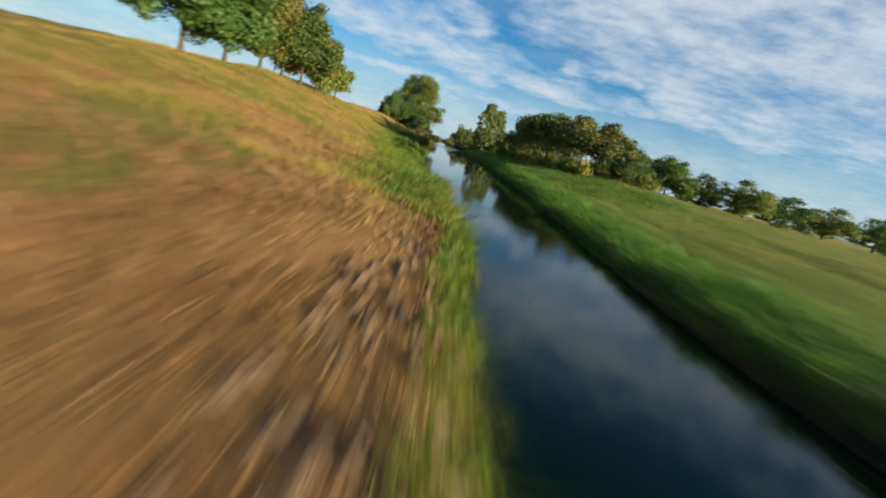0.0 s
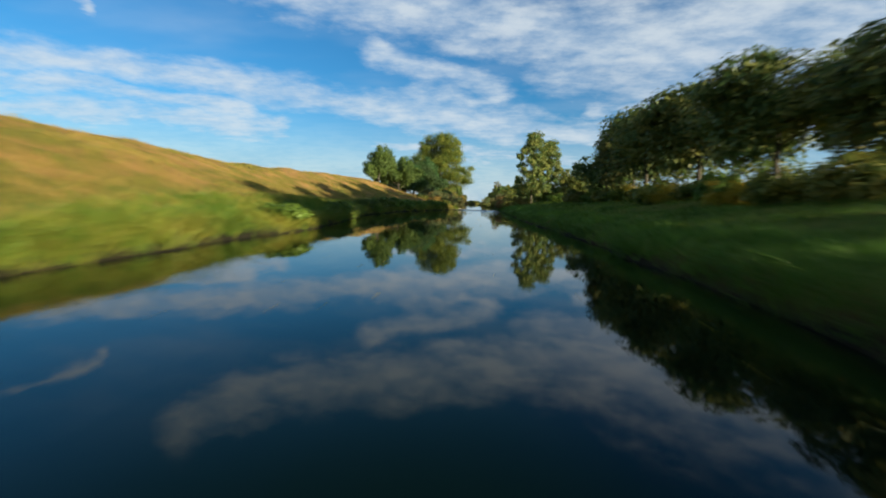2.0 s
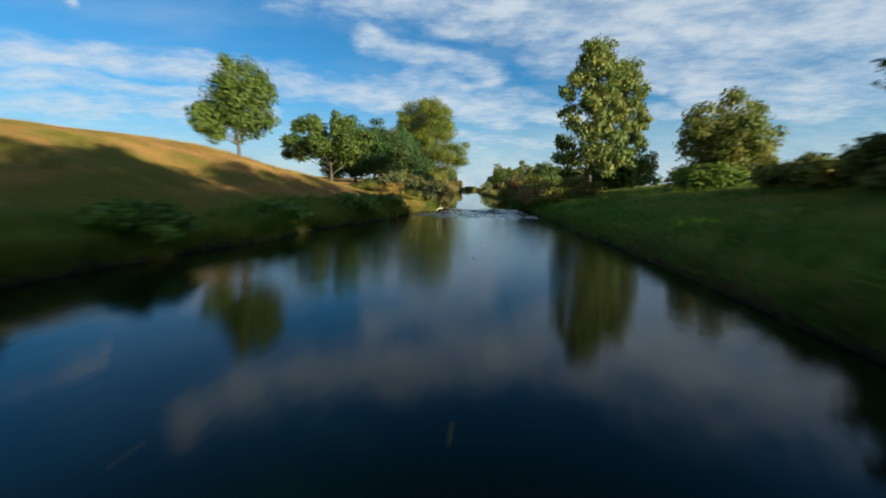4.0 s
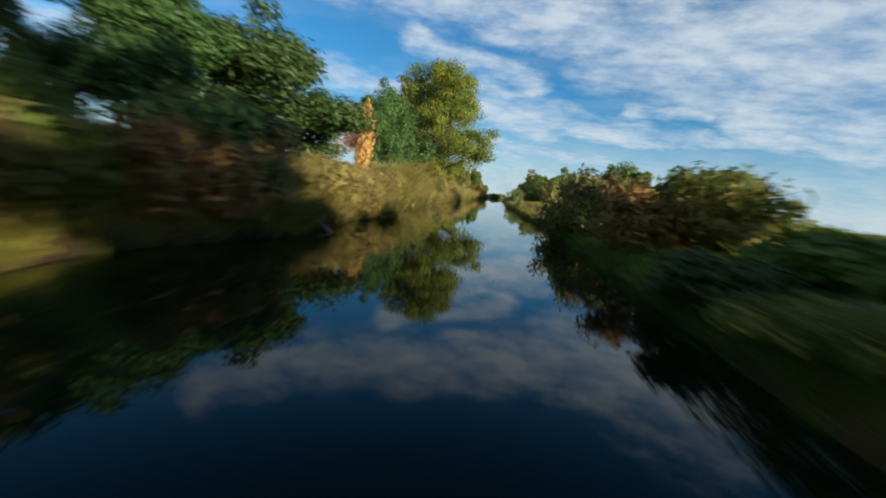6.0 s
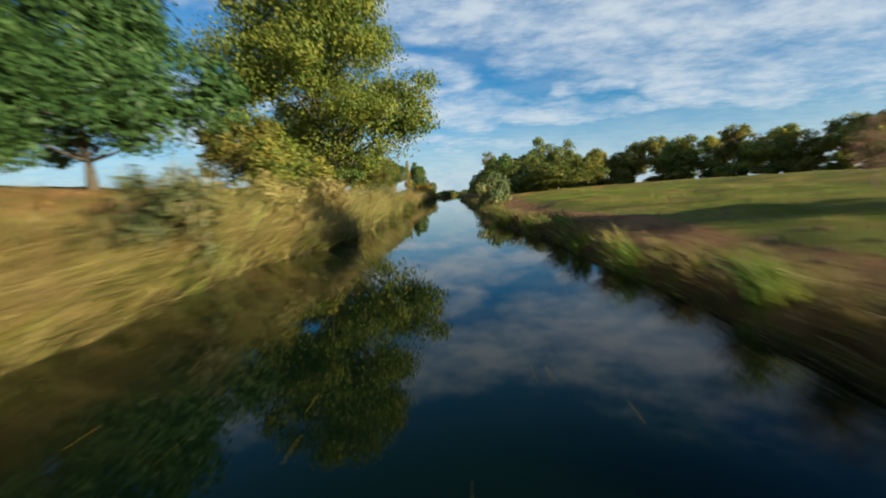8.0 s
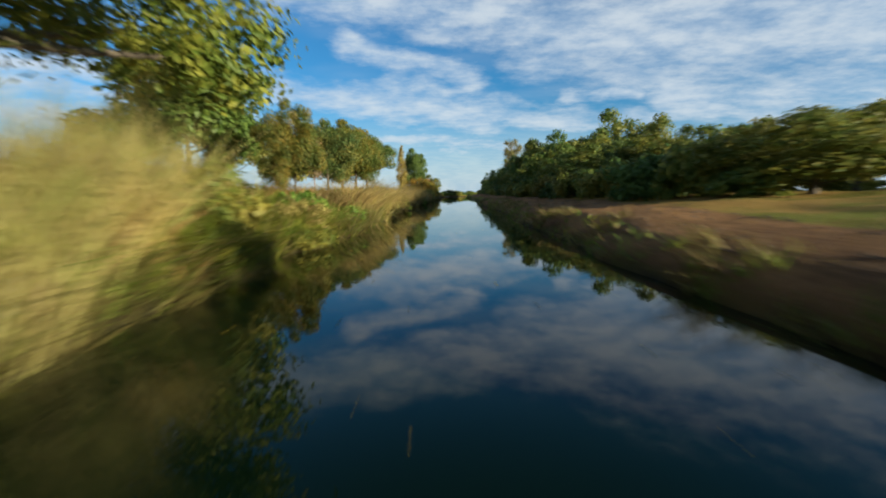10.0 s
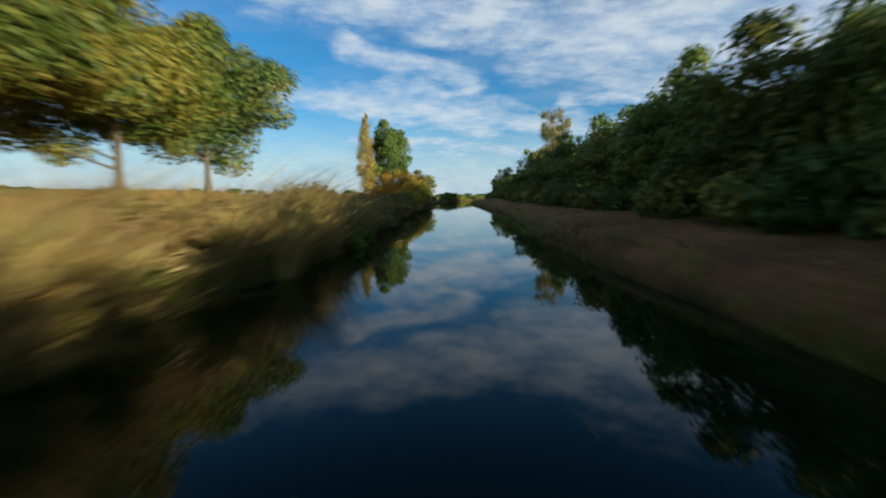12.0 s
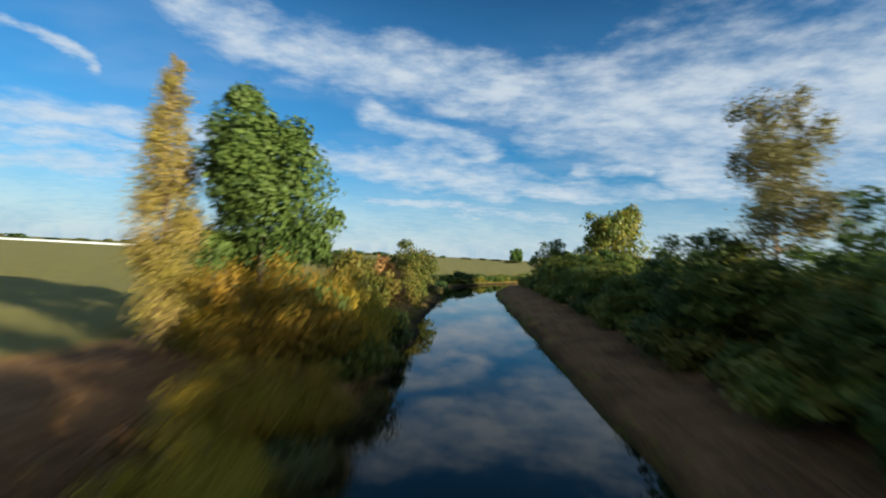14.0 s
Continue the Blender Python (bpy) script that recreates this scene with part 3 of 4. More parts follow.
make_tree("broad_a", "full", 9.0, 4.2, 0.8, 16000, 0.25, LEAF_GREEN, label="broad green deciduous tree with a rounded crown", open_=0.16)
make_tree("broad_b", "full", 9.0, 4.2, 0.8, 16000, 0.25, LEAF_OLIVE, label="broad olive-green tree turning yellow in autumn", open_=0.16)
make_tree("broad_d", "broad", 9.0, 4.2, 1.0, 13000, 0.29, LEAF_OLIVE, label="rounded autumn tree with yellow-green leaves and low branches")
make_tree("field_tree", "full", 9.0, 4.4, 1.1, 42000, 0.16, LEAF_FIELD, label="rounded olive-yellow tree in a row at the field", open_=0.12)
make_tree("field_green", "full", 9.0, 4.4, 1.1, 42000, 0.16, LEAF_ROUND, label="dense rounded dark green tree in a row at the field", open_=0.12)
make_tree("bank_tree", "full", 9.0, 4.2, 0.7, 16000, 0.25, LEAF_BANK, label="broad green tree on a bare trunk on the shaded bank", open_=0.16)
make_tree("giant", "deep", 17.0, 7.2, 1.6, 38000, 0.32, LEAF_BLUE, label="tall dark green tree with a dense crown", open_=0.16)
make_tree("dense", "full", 12.6, 3.7, 0.8, 30000, 0.24, LEAF_DENSE, label="dense blue-green tree beside the poplar", open_=0.16)
make_tree("oak", "tiered", 27.0, 13.0, 2.4, 105000, 0.36, LEAF_OAK, label="large spreading tree with yellow-green leaves by the river", girth=0.62)
make_tree("wood_a", "full", 9.0, 3.8, 0.2, 9000, 0.28, LEAF_DARK, label="dense dark green tree of the shaded wood", open_=0.14)
make_tree("wood_b", "full", 9.0, 3.8, 0.2, 9000, 0.28, LEAF_LEAFY, label="bushy green tree branching down to the ground", open_=0.14)
make_tree("wood_c", "full", 9.0, 3.8, 0.3, 9000, 0.28, LEAF_OLIVE, label="bushy olive-yellow tree branching down to the ground", open_=0.14)
make_tree("meadow_tree", "full", 9.0, 3.8, 0.3, 10000, 0.27, LEAF_MEADOW_LIT, label="rounded olive-green tree beyond the meadow", open_=0.16)
make_tree("spire", "tiered", 14.0, 4.0, 1.0, 16000, 0.27, LEAF_BANK, label="tall tapering dark green tree", droop=0.4)
make_tree("umbrella", "broad", 7.4, 6.0, 1.7, 17000, 0.3, LEAF_GREEN, label="spreading green tree with a short bare trunk behind the levee")
make_tree("poplar", "column", 12.0, 2.0, 0.1, 27000, 0.13, LEAF_POPLAR, BARK_PALE, label="slender columnar poplar with yellowing leaves and bare top twigs", open_=0.5, twigs=5)
make_tree("poplar_thin", "full", 13.0, 2.8, 1.5, 14000, 0.17, LEAF_THIN, BARK_PALE, label="slender poplar with thin golden autumn leaves", open_=0.45, twigs=5)
make_tree("sapling", "broad", 4.5, 2.0, 0.6, 4200, 0.22, LEAF_OLIVE, label="young yellowing tree on the levee crest", girth=0.1)
make_tree("bare", "broad", 6.5, 2.9, 0.8, 5200, 0.12, LEAF_PINK, BARK_PALE, label="nearly bare pinkish brown tree with fine twigs", girth=0.1, twigs=22)
make_tree("bare_thin", "broad", 6.5, 1.9, 0.8, 900, 0.12, LEAF_PINK, BARK_PALE, label="thin pale bare tree at the end of the row", girth=0.09, twigs=14)
make_tree("flame", "column", 5.0, 1.6, 0.3, 2600, 0.25, LEAF_ORANGE, label="small tree with orange autumn leaves", girth=0.08)
make_tree("bush_dark", "mound", 3.0, 2.4, 0.0, 3000, 0.26, LEAF_DARK, girth=0.05, label="dark green overhanging bush at the waterside")
make_tree("bush_grey", "mound", 3.0, 2.4, 0.0, 3000, 0.3, LEAF_GREY, girth=0.05, label="grey-green willow bush at the waterside", droop=0.5, slim=0.3)
make_tree("bush_olive", "mound", 3.0, 2.4, 0.0, 3000, 0.26, LEAF_OLIVE, girth=0.05, label="olive bush with yellowing leaves on the bank", slim=0.4)
make_tree("bush_straw", "mound", 3.0, 2.4, 0.0, 3400, 0.34, WILLOW_STRAW, girth=0.04, label="golden straw-coloured willow scrub at the waterside", droop=0.2, slim=0.22)
make_tree("bush_yellow", "mound", 3.4, 2.8, 0.0, 15000, 0.12, LEAF_YELLOW, girth=0.05, label="golden yellow autumn bush under the poplar", slim=0.35, droop=0.3)
make_tree("under_dark", "mound", 3.0, 2.4, 0.0, 3400, 0.26, LEAF_DARK, girth=0.05, label="shaded bush at the foot of the wood")
make_tree("under_green", "mound", 3.0, 2.4, 0.0, 3400, 0.25, LEAF_LEAFY, girth=0.05, label="green bush at the foot of the wood")
make_tree("under_olive", "mound", 3.0, 2.4, 0.0, 3400, 0.25, LEAF_OLIVE, girth=0.05, label="autumn-tinted bush below the trees")
make_tree("far_dark", "full", 9.0, 4.0, 0.2, 800, 0.95, LEAF_DARK, label="far dark tree in a hedge on the horizon")
make_tree("far_olive", "full", 9.0, 4.0, 0.2, 800, 0.95, LEAF_OLIVE, label="far olive tree in a hedge on the horizon")
make_tree("bush_rust", "mound", 3.0, 2.4, 0.0, 3000, 0.26, LEAF_RUST, girth=0.05, label="rusty brown autumn bush at the waterside", slim=0.4)
make_tree("bush_green", "mound", 2.0, 1.8, 0.0, 2400, 0.22, LEAF_LIME, girth=0.04, label="low leafy green bush on the bank")

LEVEE_ROW = [(-12, 28, "broad_a", 7.4, 3.4), (-12.2, 33.5, "broad_a", 7.6, 3.6), (-12, 39, "broad_b", 7.2, 3.5), (-11.8, 43.5, "broad_a", 7.8, 3.9), (-11.4, 47.8, "broad_b", 7.0, 3.5),
             (-10.8, 51, "sapling", 4.8, 2.1), (-10.7, 54.5, "sapling", 4.6, 2.0), (-10.4, 58, "sapling", 4.4, 2.1)]
for x, y, key, h, r in LEVEE_ROW:
    plant(key, x, y, h, r, group="trees on the levee")
LEFT_GROUP = [(-11.5, 121, "broad_a", 6.8, 2.7), (-12.2, 142, "umbrella", 7.6, 6.2), (-12.6, 153.5, "giant", 8.6, 4.4), (-12.4, 163.5, "giant", 9.8, 6.7), (-13.6, 182.5, "bare", 7.6, 4.6), (-11.4, 184.8, "flame", 8.6, 1.2),
              (-13.2, 195, "giant", 11.8, 3.7), (-14.6, 206, "giant", 12.6, 5.4), (-6.5, 209.5, "wood_c", 4.4, 2.6), (-9.5, 212, "wood_c", 5.2, 2.8), (-13.2, 239.5, "oak", 27.5, 13.6), (-8.8, 254, "field_tree", 5.6, 1.9),
              (-17, 257, "broad_a", 9.6, 4.8), (-17.5, 263.5, "broad_b", 7.0, 2.7), (-14.5, 266.5, "broad_d", 5.8, 2.3), (-14.4, 274, "bare_thin", 6.0, 1.3)]
for x, y, key, h, r in LEFT_GROUP:
    plant(key, x, y, h, r, group="trees behind the levee")
FIELD_ROW = [(-15.4, 282.0, "field_green", 8.0, 4.3), (-15.4, 288.6, "field_tree", 8.8, 4.8), (-15.3, 295.7, "field_tree", 9.2, 4.8), (-14.9, 301.8, "field_green", 8.6, 4.6)]
for x, y, key, h, r in FIELD_ROW:
    plant(key, x, y, h, r, group="row of trees at the field")
plant("poplar", -15.0, 344.0, 12.8, 1.65)
plant("dense", -11.7, 346, 12.5, 3.5)
plant("wood_c", -10.2, 357, 5.4, 2.8)
plant("flame", -9.6, 363, 5.2, 2.4)
plant("wood_c", -9.4, 369, 5.0, 2.6)
plant("wood_b", -10.2, 385, 7.0, 3.5)
plant("wood_b", -9.4, 376, 3.8, 2.2)
RIGHT_ROW = [(22.8, 56.5, "bank_tree", 7.0, 4.4), (23.8, 49.6, "wood_a", 3.2, 1.7), (31, 62, "wood_a", 3.4, 2.6), (24, 66, "bank_tree", 7.9, 4.6), (22.5, 74, "bank_tree", 8.6, 4.8), (22, 82, "bank_tree", 8.8, 4.8), (21, 90, "bank_tree", 9.2, 4.8), (20.6, 122, "wood_b", 5.8, 2.8),
             (22.5, 98, "bank_tree", 8.4, 4.6), (21.5, 105, "wood_a", 7.0, 4.0), (15.1, 133.5, "spire", 14.0, 3.5), (18.4, 136, "spire", 12.6, 3.2), (26.5, 131, "wood_b", 6.4, 3.2),
             (38.5, 84, "broad_a", 8.4, 3.4), (47.5, 86, "broad_a", 8.8, 5.0), (56, 88, "wood_a", 6.4, 4.6), (64, 86, "wood_b", 7.2, 5.0), (75, 90, "wood_a", 6.6, 5.6), (88, 94, "wood_b", 7.0, 6.0), (104, 98, "wood_a", 7.5, 6.8)]
for x, y, key, h, r in RIGHT_ROW:
    plant(key, x, y, h, r, group="trees along the shaded bank")
rng = np.random.default_rng(5)
# bright leaf kinds stand in for sunlight reaching under the crowns
for i in range(19):      # undergrowth of the bank trees
    y = 54 + i * 3.7 + rng.uniform(-1, 1)
    plant(("under_olive", "bush_green", "under_green", "under_olive")[i % 4], 19.8 - 0.02 * (y - 54) + rng.uniform(-1, 1), y, rng.uniform(1.2, 2.4), rng.uniform(1.4, 2.2), group="undergrowth of the bank trees",
          label="autumn-tinted bush below the trees of the bank")
for i in range(14):      # lower growth behind the trunks, in yellow kinds that imitate sunlight
    plant(("under_olive", "bush_yellow", "bush_green")[i % 3], 27.5 + rng.uniform(-1.5, 1.5), 56 + i * 3.6, rng.uniform(1.8, 2.9), rng.uniform(1.8, 2.6), group="undergrowth of the bank trees",
          label="bush behind the trees of the bank, coloured as if sunlit")
# golden leaves put the yellow light on these bushes into their colour
for y in (71.5, 79, 88):
    plant("bush_yellow", 19.0, y, 1.7, 1.6, label="low bush below the trees of the bank, golden as if sunlit", group="undergrowth of the bank trees")
plant("broad_a", 19.9, 193.4, 6.5, 3.2, label="round green tree standing alone in the meadow")
plant("bare_thin", 19.7, 203, 3.4, 1.0, label="thin pale bare sapling in the meadow")
for i in range(17):      # the far side of the meadow
    y = 236 + i * 3.4
    x = 50 - i * 1.6 + rng.uniform(-2, 2)
    plant(("meadow_tree", "meadow_tree", "wood_b", "meadow_tree")[i % 4], x, y, rng.uniform(5.5, 8.0), rng.uniform(2.8, 4.2), group="trees beyond the meadow")
    plant(("under_olive", "under_green")[i % 2], x - rng.uniform(0.5, 2.5), y - rng.uniform(0.5, 2.5), rng.uniform(1.4, 2.6), rng.uniform(1.8, 2.6), group="bushes beyond the meadow", label="low autumn bush at the edge of the meadow")
for i in range(36):      # the wood along the bare strip
    y = 250 + i * 4.6 + rng.uniform(-1, 1)
    back = (i % 2) * 5.0
    x = np.interp(y, (250, 268, 280, 310, 420), (18.4, 16.4, 13.8, 12.6, 12.5)) + back + rng.uniform(-1, 1)
    h = 0.95 * np.interp(y, (250, 262, 283, 291, 312, 320, 345, 385, 420), (4.6, 5.3, 6.0, 8.2, 9.0, 6.8, 5.8, 6.0, 8.0)) * rng.uniform(0.88, 1.1) + back * 0.05
    plant(("wood_b", "wood_c", "wood_b", "wood_a")[i % 4], x, y, h, rng.uniform(3.2, 4.4), group="wood along the bare strip")
for i in range(42):
    y = 250 + i * 4.0 + rng.uniform(-1, 1)
    x = np.interp(y, (250, 262, 285, 420), (14.5, 12.0, 10.3, 9.2)) + rng.uniform(-0.6, 0.6)
    plant(("under_green", "under_olive", "under_dark", "under_olive")[i % 4], x, y, np.interp(y, (250, 258, 290, 300), (1.0, 1.35, 1.35, 1.0)) * rng.uniform(1.8, 3.1), rng.uniform(1.9, 2.7), group="undergrowth of the wood", label="shaded bush at the foot of the wood")
plant("wood_a", 18.0, 321, 9.6, 5.0)
plant("wood_b", 16.4, 328, 9.8, 4.2)
plant("wood_a", 13.4, 339, 8.8, 3.1)
plant("wood_b", 24.8, 299, 12.2, 4.8)
plant("wood_c", 19.5, 303, 9.4, 3.4)
plant("wood_c", 14.1, 293, 7.6, 2.7)
plant("wood_b", 11.8, 306, 8.0, 2.6)
plant("wood_b", 29.5, 296, 11.0, 4.4)
plant("wood_a", 16.8, 335.5, 10.4, 3.2)
plant("poplar_thin", 14.4, 351.5, 15.6, 2.9)
for i in range(22):      # deeper in the wood
    y = 262 + i * 6.4 + rng.uniform(-1, 1)
    plant(("under_dark", "under_green")[i % 2], np.interp(y, (262, 285, 400), (21.5, 18.5, 16.0)) + rng.uniform(-0.8, 0.8), y, rng.uniform(3.2, 4.2), rng.uniform(3.2, 3.8), group="undergrowth of the wood", label="shaded bush deep in the wood")
# an extra tree, added so that its shade falls on the reedy bank
plant("wood_a", 14.8, 295, 8.8, 3.6)
plant("wood_b", 12.2, 338, 7.6, 3.6)
plant("wood_a", 11.6, 353, 6.8, 3.4)
plant("wood_a", 18.2, 346, 8.6, 4.4)
plant("wood_c", 22, 404, 14.8, 5.6)
plant("wood_a", 12.6, 408, 8.5, 3.8)

# bushes of the reedy bank
LEFT_BUSHES = [(-0.9, 128.6, "bush_olive", 1.1, 1.2), (-3.0, 130.8, "bush_rust", 1.3, 1.5), (-5.4, 132.5, "bush_olive", 1.1, 1.5), (0.5, 130.5, "bush_grey", 2.4, 1.9), (-1.3, 133.5, "bush_grey", 2.6, 2.4), (-2.8, 134.6, "bush_grey", 2.8, 2.4), (-3.2, 136.5, "bush_rust", 2.8, 2.2), (-5.5, 139, "bush_grey", 1.5, 2.0), (-3.5, 141, "bush_olive", 3.0, 2.4), (-7, 143, "bush_dark", 1.7, 2.0), (-3.2, 147, "bush_dark", 3.4, 2.5), (-5.8, 151, "bush_grey", 3.8, 2.6),
               (-1.4, 154, "bush_straw", 1.7, 1.7), (-5.0, 159, "bush_straw", 1.9, 2.0), (-1.6, 161, "bush_olive", 1.7, 1.6), (-4.2, 167, "bush_straw", 2.2, 2.0), (-5.6, 174, "bush_straw", 2.6, 2.0), (-6.2, 181, "bush_olive", 2.4, 1.9),
               (-5.2, 188, "bush_straw", 2.2, 1.7), (-5.0, 196, "bush_grey", 2.8, 1.9), (-5.2, 203, "bush_straw", 3.0, 2.0), (-4.6, 209, "bush_straw", 3.2, 2.0), (-4.5, 218, "bush_straw", 2.6, 1.9), (-4.6, 228, "bush_grey", 2.8, 1.9),
               (-5.2, 238, "bush_olive", 2.2, 1.8), (-6.4, 259, "bush_green", 1.6, 1.6), (-6.6, 277, "bush_straw", 1.5, 1.4), (-7.0, 286, "bush_straw", 2.0, 1.6), (-7.2, 297, "bush_grey", 2.2, 1.8), (-8.0, 304, "bush_olive", 1.6, 1.6),
               (-7.6, 311, "bush_rust", 1.6, 1.7), (-7.6, 317, "bush_olive", 1.8, 1.8), (-7.2, 321, "bush_grey", 2.1, 1.9), (-7.2, 325.5, "bush_olive", 2.3, 1.9), (-7.2, 330, "bush_olive", 2.4, 2.0), (-7.4, 334.5, "bush_yellow", 2.3, 1.9), (-7.4, 339.5, "bush_yellow", 2.6, 2.1), (-8.4, 338, "bush_yellow", 2.8, 2.0),
               (-12.6, 345.5, "bush_yellow", 4.4, 2.9), (-10.2, 344.5, "bush_yellow", 5.2, 3.7), (-8.6, 348.5, "bush_yellow", 4.8, 3.4), (-7.6, 347, "bush_olive", 2.6, 2.2), (-7.6, 354, "bush_dark", 2.4, 2.0), (-8.4, 393, "bush_grey", 1.8, 2.0), (-8.0, 402, "bush_dark", 2.0, 2.4)]
for i in range(12):      # a thicket above the weir, its near bushes bright-leaved to offset the shade
    y = 136 + i * 2.8
    LEFT_BUSHES.append((float(left_edge(y)) - 1.4 - (i % 3) * 0.5, y, ("bush_rust", "bush_straw", "bush_olive")[i % 3] if i < 6 else "bush_straw", (2.4 if i < 5 else 1.5) + (i * 7 % 5) * 0.2, 1.9))
    LEFT_BUSHES.append((float(left_edge(y)) - 5.6, y + 1.5, ("bush_dark", "bush_grey", "bush_olive")[i % 3] if i < 7 else "bush_straw", 1.2 + (i * 5 % 7) * 0.12, 2.0))
for i in range(7):       # tall scrub where the bank bends, then lodged straw
    y = 175 + i * 1.7
    LEFT_BUSHES.append((float(left_edge(y)) - 1.6 - (i % 3) * 1.3, y, ("bush_straw", "bush_olive", "bush_straw")[i % 3], 2.5 + (i * 5 % 4) * 0.25, 1.7))
for i in range(34):      # weeds and low scrub among the reeds
    y = 242 + i * 1.85
    d = (i * 37 % 29) / 10 + 0.1
    LEFT_BUSHES.append((float(left_edge(y)) - d, y, ("bush_olive", "bush_rust", "bush_green", "bush_straw", "bush_green")[i * 3 % 5], 0.75 + (i * 11 % 7) * 0.13, 0.9 + (i * 5 % 4) * 0.15))
LEFT_BUSHES += [(-5.0, 258.6, "bush_olive", 1.5, 1.3), (-5.8, 260.6, "bush_olive", 2.0, 1.5), (-5.2, 263.0, "bush_rust", 1.5, 1.3), (-5.4, 270.5, "bush_olive", 1.6, 1.4), (-5.2, 272.6, "bush_green", 1.0, 1.0)]
for i in range(18):      # brown weeds on the last slope
    y = 306 + i * 1.6
    LEFT_BUSHES.append((float(left_edge(y)) - 2.6 - (i * 7 % 10) * 0.42, y, ("bush_rust", "bush_straw", "bush_rust", "bush_olive")[i % 4], 0.7 + (i * 7 % 5) * 0.16, 1.3))
for i in range(16):      # scrub along the end of the reeds
    y = 303 + i * 2.3
    LEFT_BUSHES.append((float(left_edge(y)) - 0.3 - (i % 3) * 0.9, y, ("bush_straw", "bush_olive", "bush_rust", "bush_grey")[i % 4], 1.1 + (i * 7 % 5) * 0.15, 1.4))
for y, h, r in ((30, 0.7, 1.1), (33.5, 0.9, 1.2), (36.5, 1.1, 1.3), (38.5, 1.0, 1.1), (52, 0.6, 0.9), (64, 0.8, 1.2), (74, 0.8, 1.1), (86, 0.9, 1.3), (93, 1.2, 1.5), (97, 1.3, 1.5), (102, 1.1, 1.4), (108, 1.0, 1.3), (114, 1.2, 1.4), (119, 1.1, 1.3)):
    LEFT_BUSHES.append((float(left_edge(y)) - r * 0.7, y, "bush_green", h, r))
for x, y, key, h, r in LEFT_BUSHES:
    plant(key, x, y, h, r, group="bushes of the reedy bank")
RIGHT_BUSHES = [(12.5, 127, "bush_olive", 1.9, 2.2), (11.6, 132, "bush_olive", 1.9, 2.0), (10.4, 124, "bush_olive", 1.5, 1.7), (10.0, 126.4, "bush_rust", 1.6, 1.6), (9.9, 129, "bush_olive", 2.2, 1.8), (9.8, 131.6, "bush_grey", 2.0, 1.7), (10.2, 134.4, "bush_grey", 1.9, 1.7),
                # the tall dark bushes beyond x = 18 are added to shade this bank
                (9.9, 137, "bush_dark", 1.1, 1.3), (10.0, 140, "bush_olive", 0.9, 1.3), (9.9, 143, "bush_dark", 1.0, 1.3), (18.2, 135, "bush_dark", 3.6, 2.6), (20.5, 138, "bush_dark", 3.6, 2.6), (19.5, 142, "bush_dark", 3.4, 2.6), (12.8, 138, "bush_olive", 1.8, 2.2), (12.4, 144, "bush_green", 1.3, 1.8), (15.5, 150, "bush_green", 0.9, 1.4), (12.8, 150, "bush_olive", 3.0, 2.4), (13.6, 154.5, "bush_dark", 3.2, 2.4), (10.5, 150.6, "bush_rust", 2.5, 1.9), (9.6, 157.5, "bush_olive", 2.2, 1.8),
                (11.2, 159.5, "bush_grey", 3.5, 2.3), (10.6, 164, "bush_olive", 3.4, 2.2), (9.9, 162.6, "bush_grey", 3.7, 2.2), (7.0, 231, "bush_grey", 3.6, 2.1)]
for x, y, key, h, r in RIGHT_BUSHES:
    plant(key, x, y, h, r, group="bushes of the shaded bank")


# ---- grass and reeds ----
def blades(rng, x, y, height, width, lean, bow=0.5, steps=1, base=None):
    """Blades of grass: tapered strips that bow over towards their lean."""
    n = len(x)
    z = ground_height(x, y) if base is None else base
    root = np.stack([x, y, z - 0.03], 1)
    a = rng.uniform(0, 6.283, n)
    side = np.stack([np.cos(a), np.sin(a), np.zeros(n)], 1) * width[:, None] * 0.5
    up = np.array([0, 0, 1.0])
    rows = []
    for i in range(steps + 1):
        f = i / (steps + 0.0)
        p = root + up * (height * (f - bow * 0.35 * f * f))[:, None] + lean * (height * f * (0.35 + bow * f))[:, None]
        rows += [p] if i == steps else [p - side * (1 - 0.75 * f), p + side * (1 - 0.75 * f)]
    v = np.stack(rows, 1)
    m = v.shape[1]
    tri = []
    for i in range(steps - 1):
        b = 2 * i
        tri += [(b, b + 1, b + 3), (b, b + 3, b + 2)]
    tri.append((m - 3, m - 2, m - 1))
    f = (np.arange(n)[:, None, None] * m + np.array(tri)[None]).reshape(-1, 3)
    return v.reshape(-1, 3), f


def tufts(rng, cx, cy, per, scatter):
    x = np.repeat(cx, per) + rng.normal(size=len(cx) * per) * scatter
    y = np.repeat(cy, per) + rng.normal(size=len(cy) * per) * scatter
    return x, y


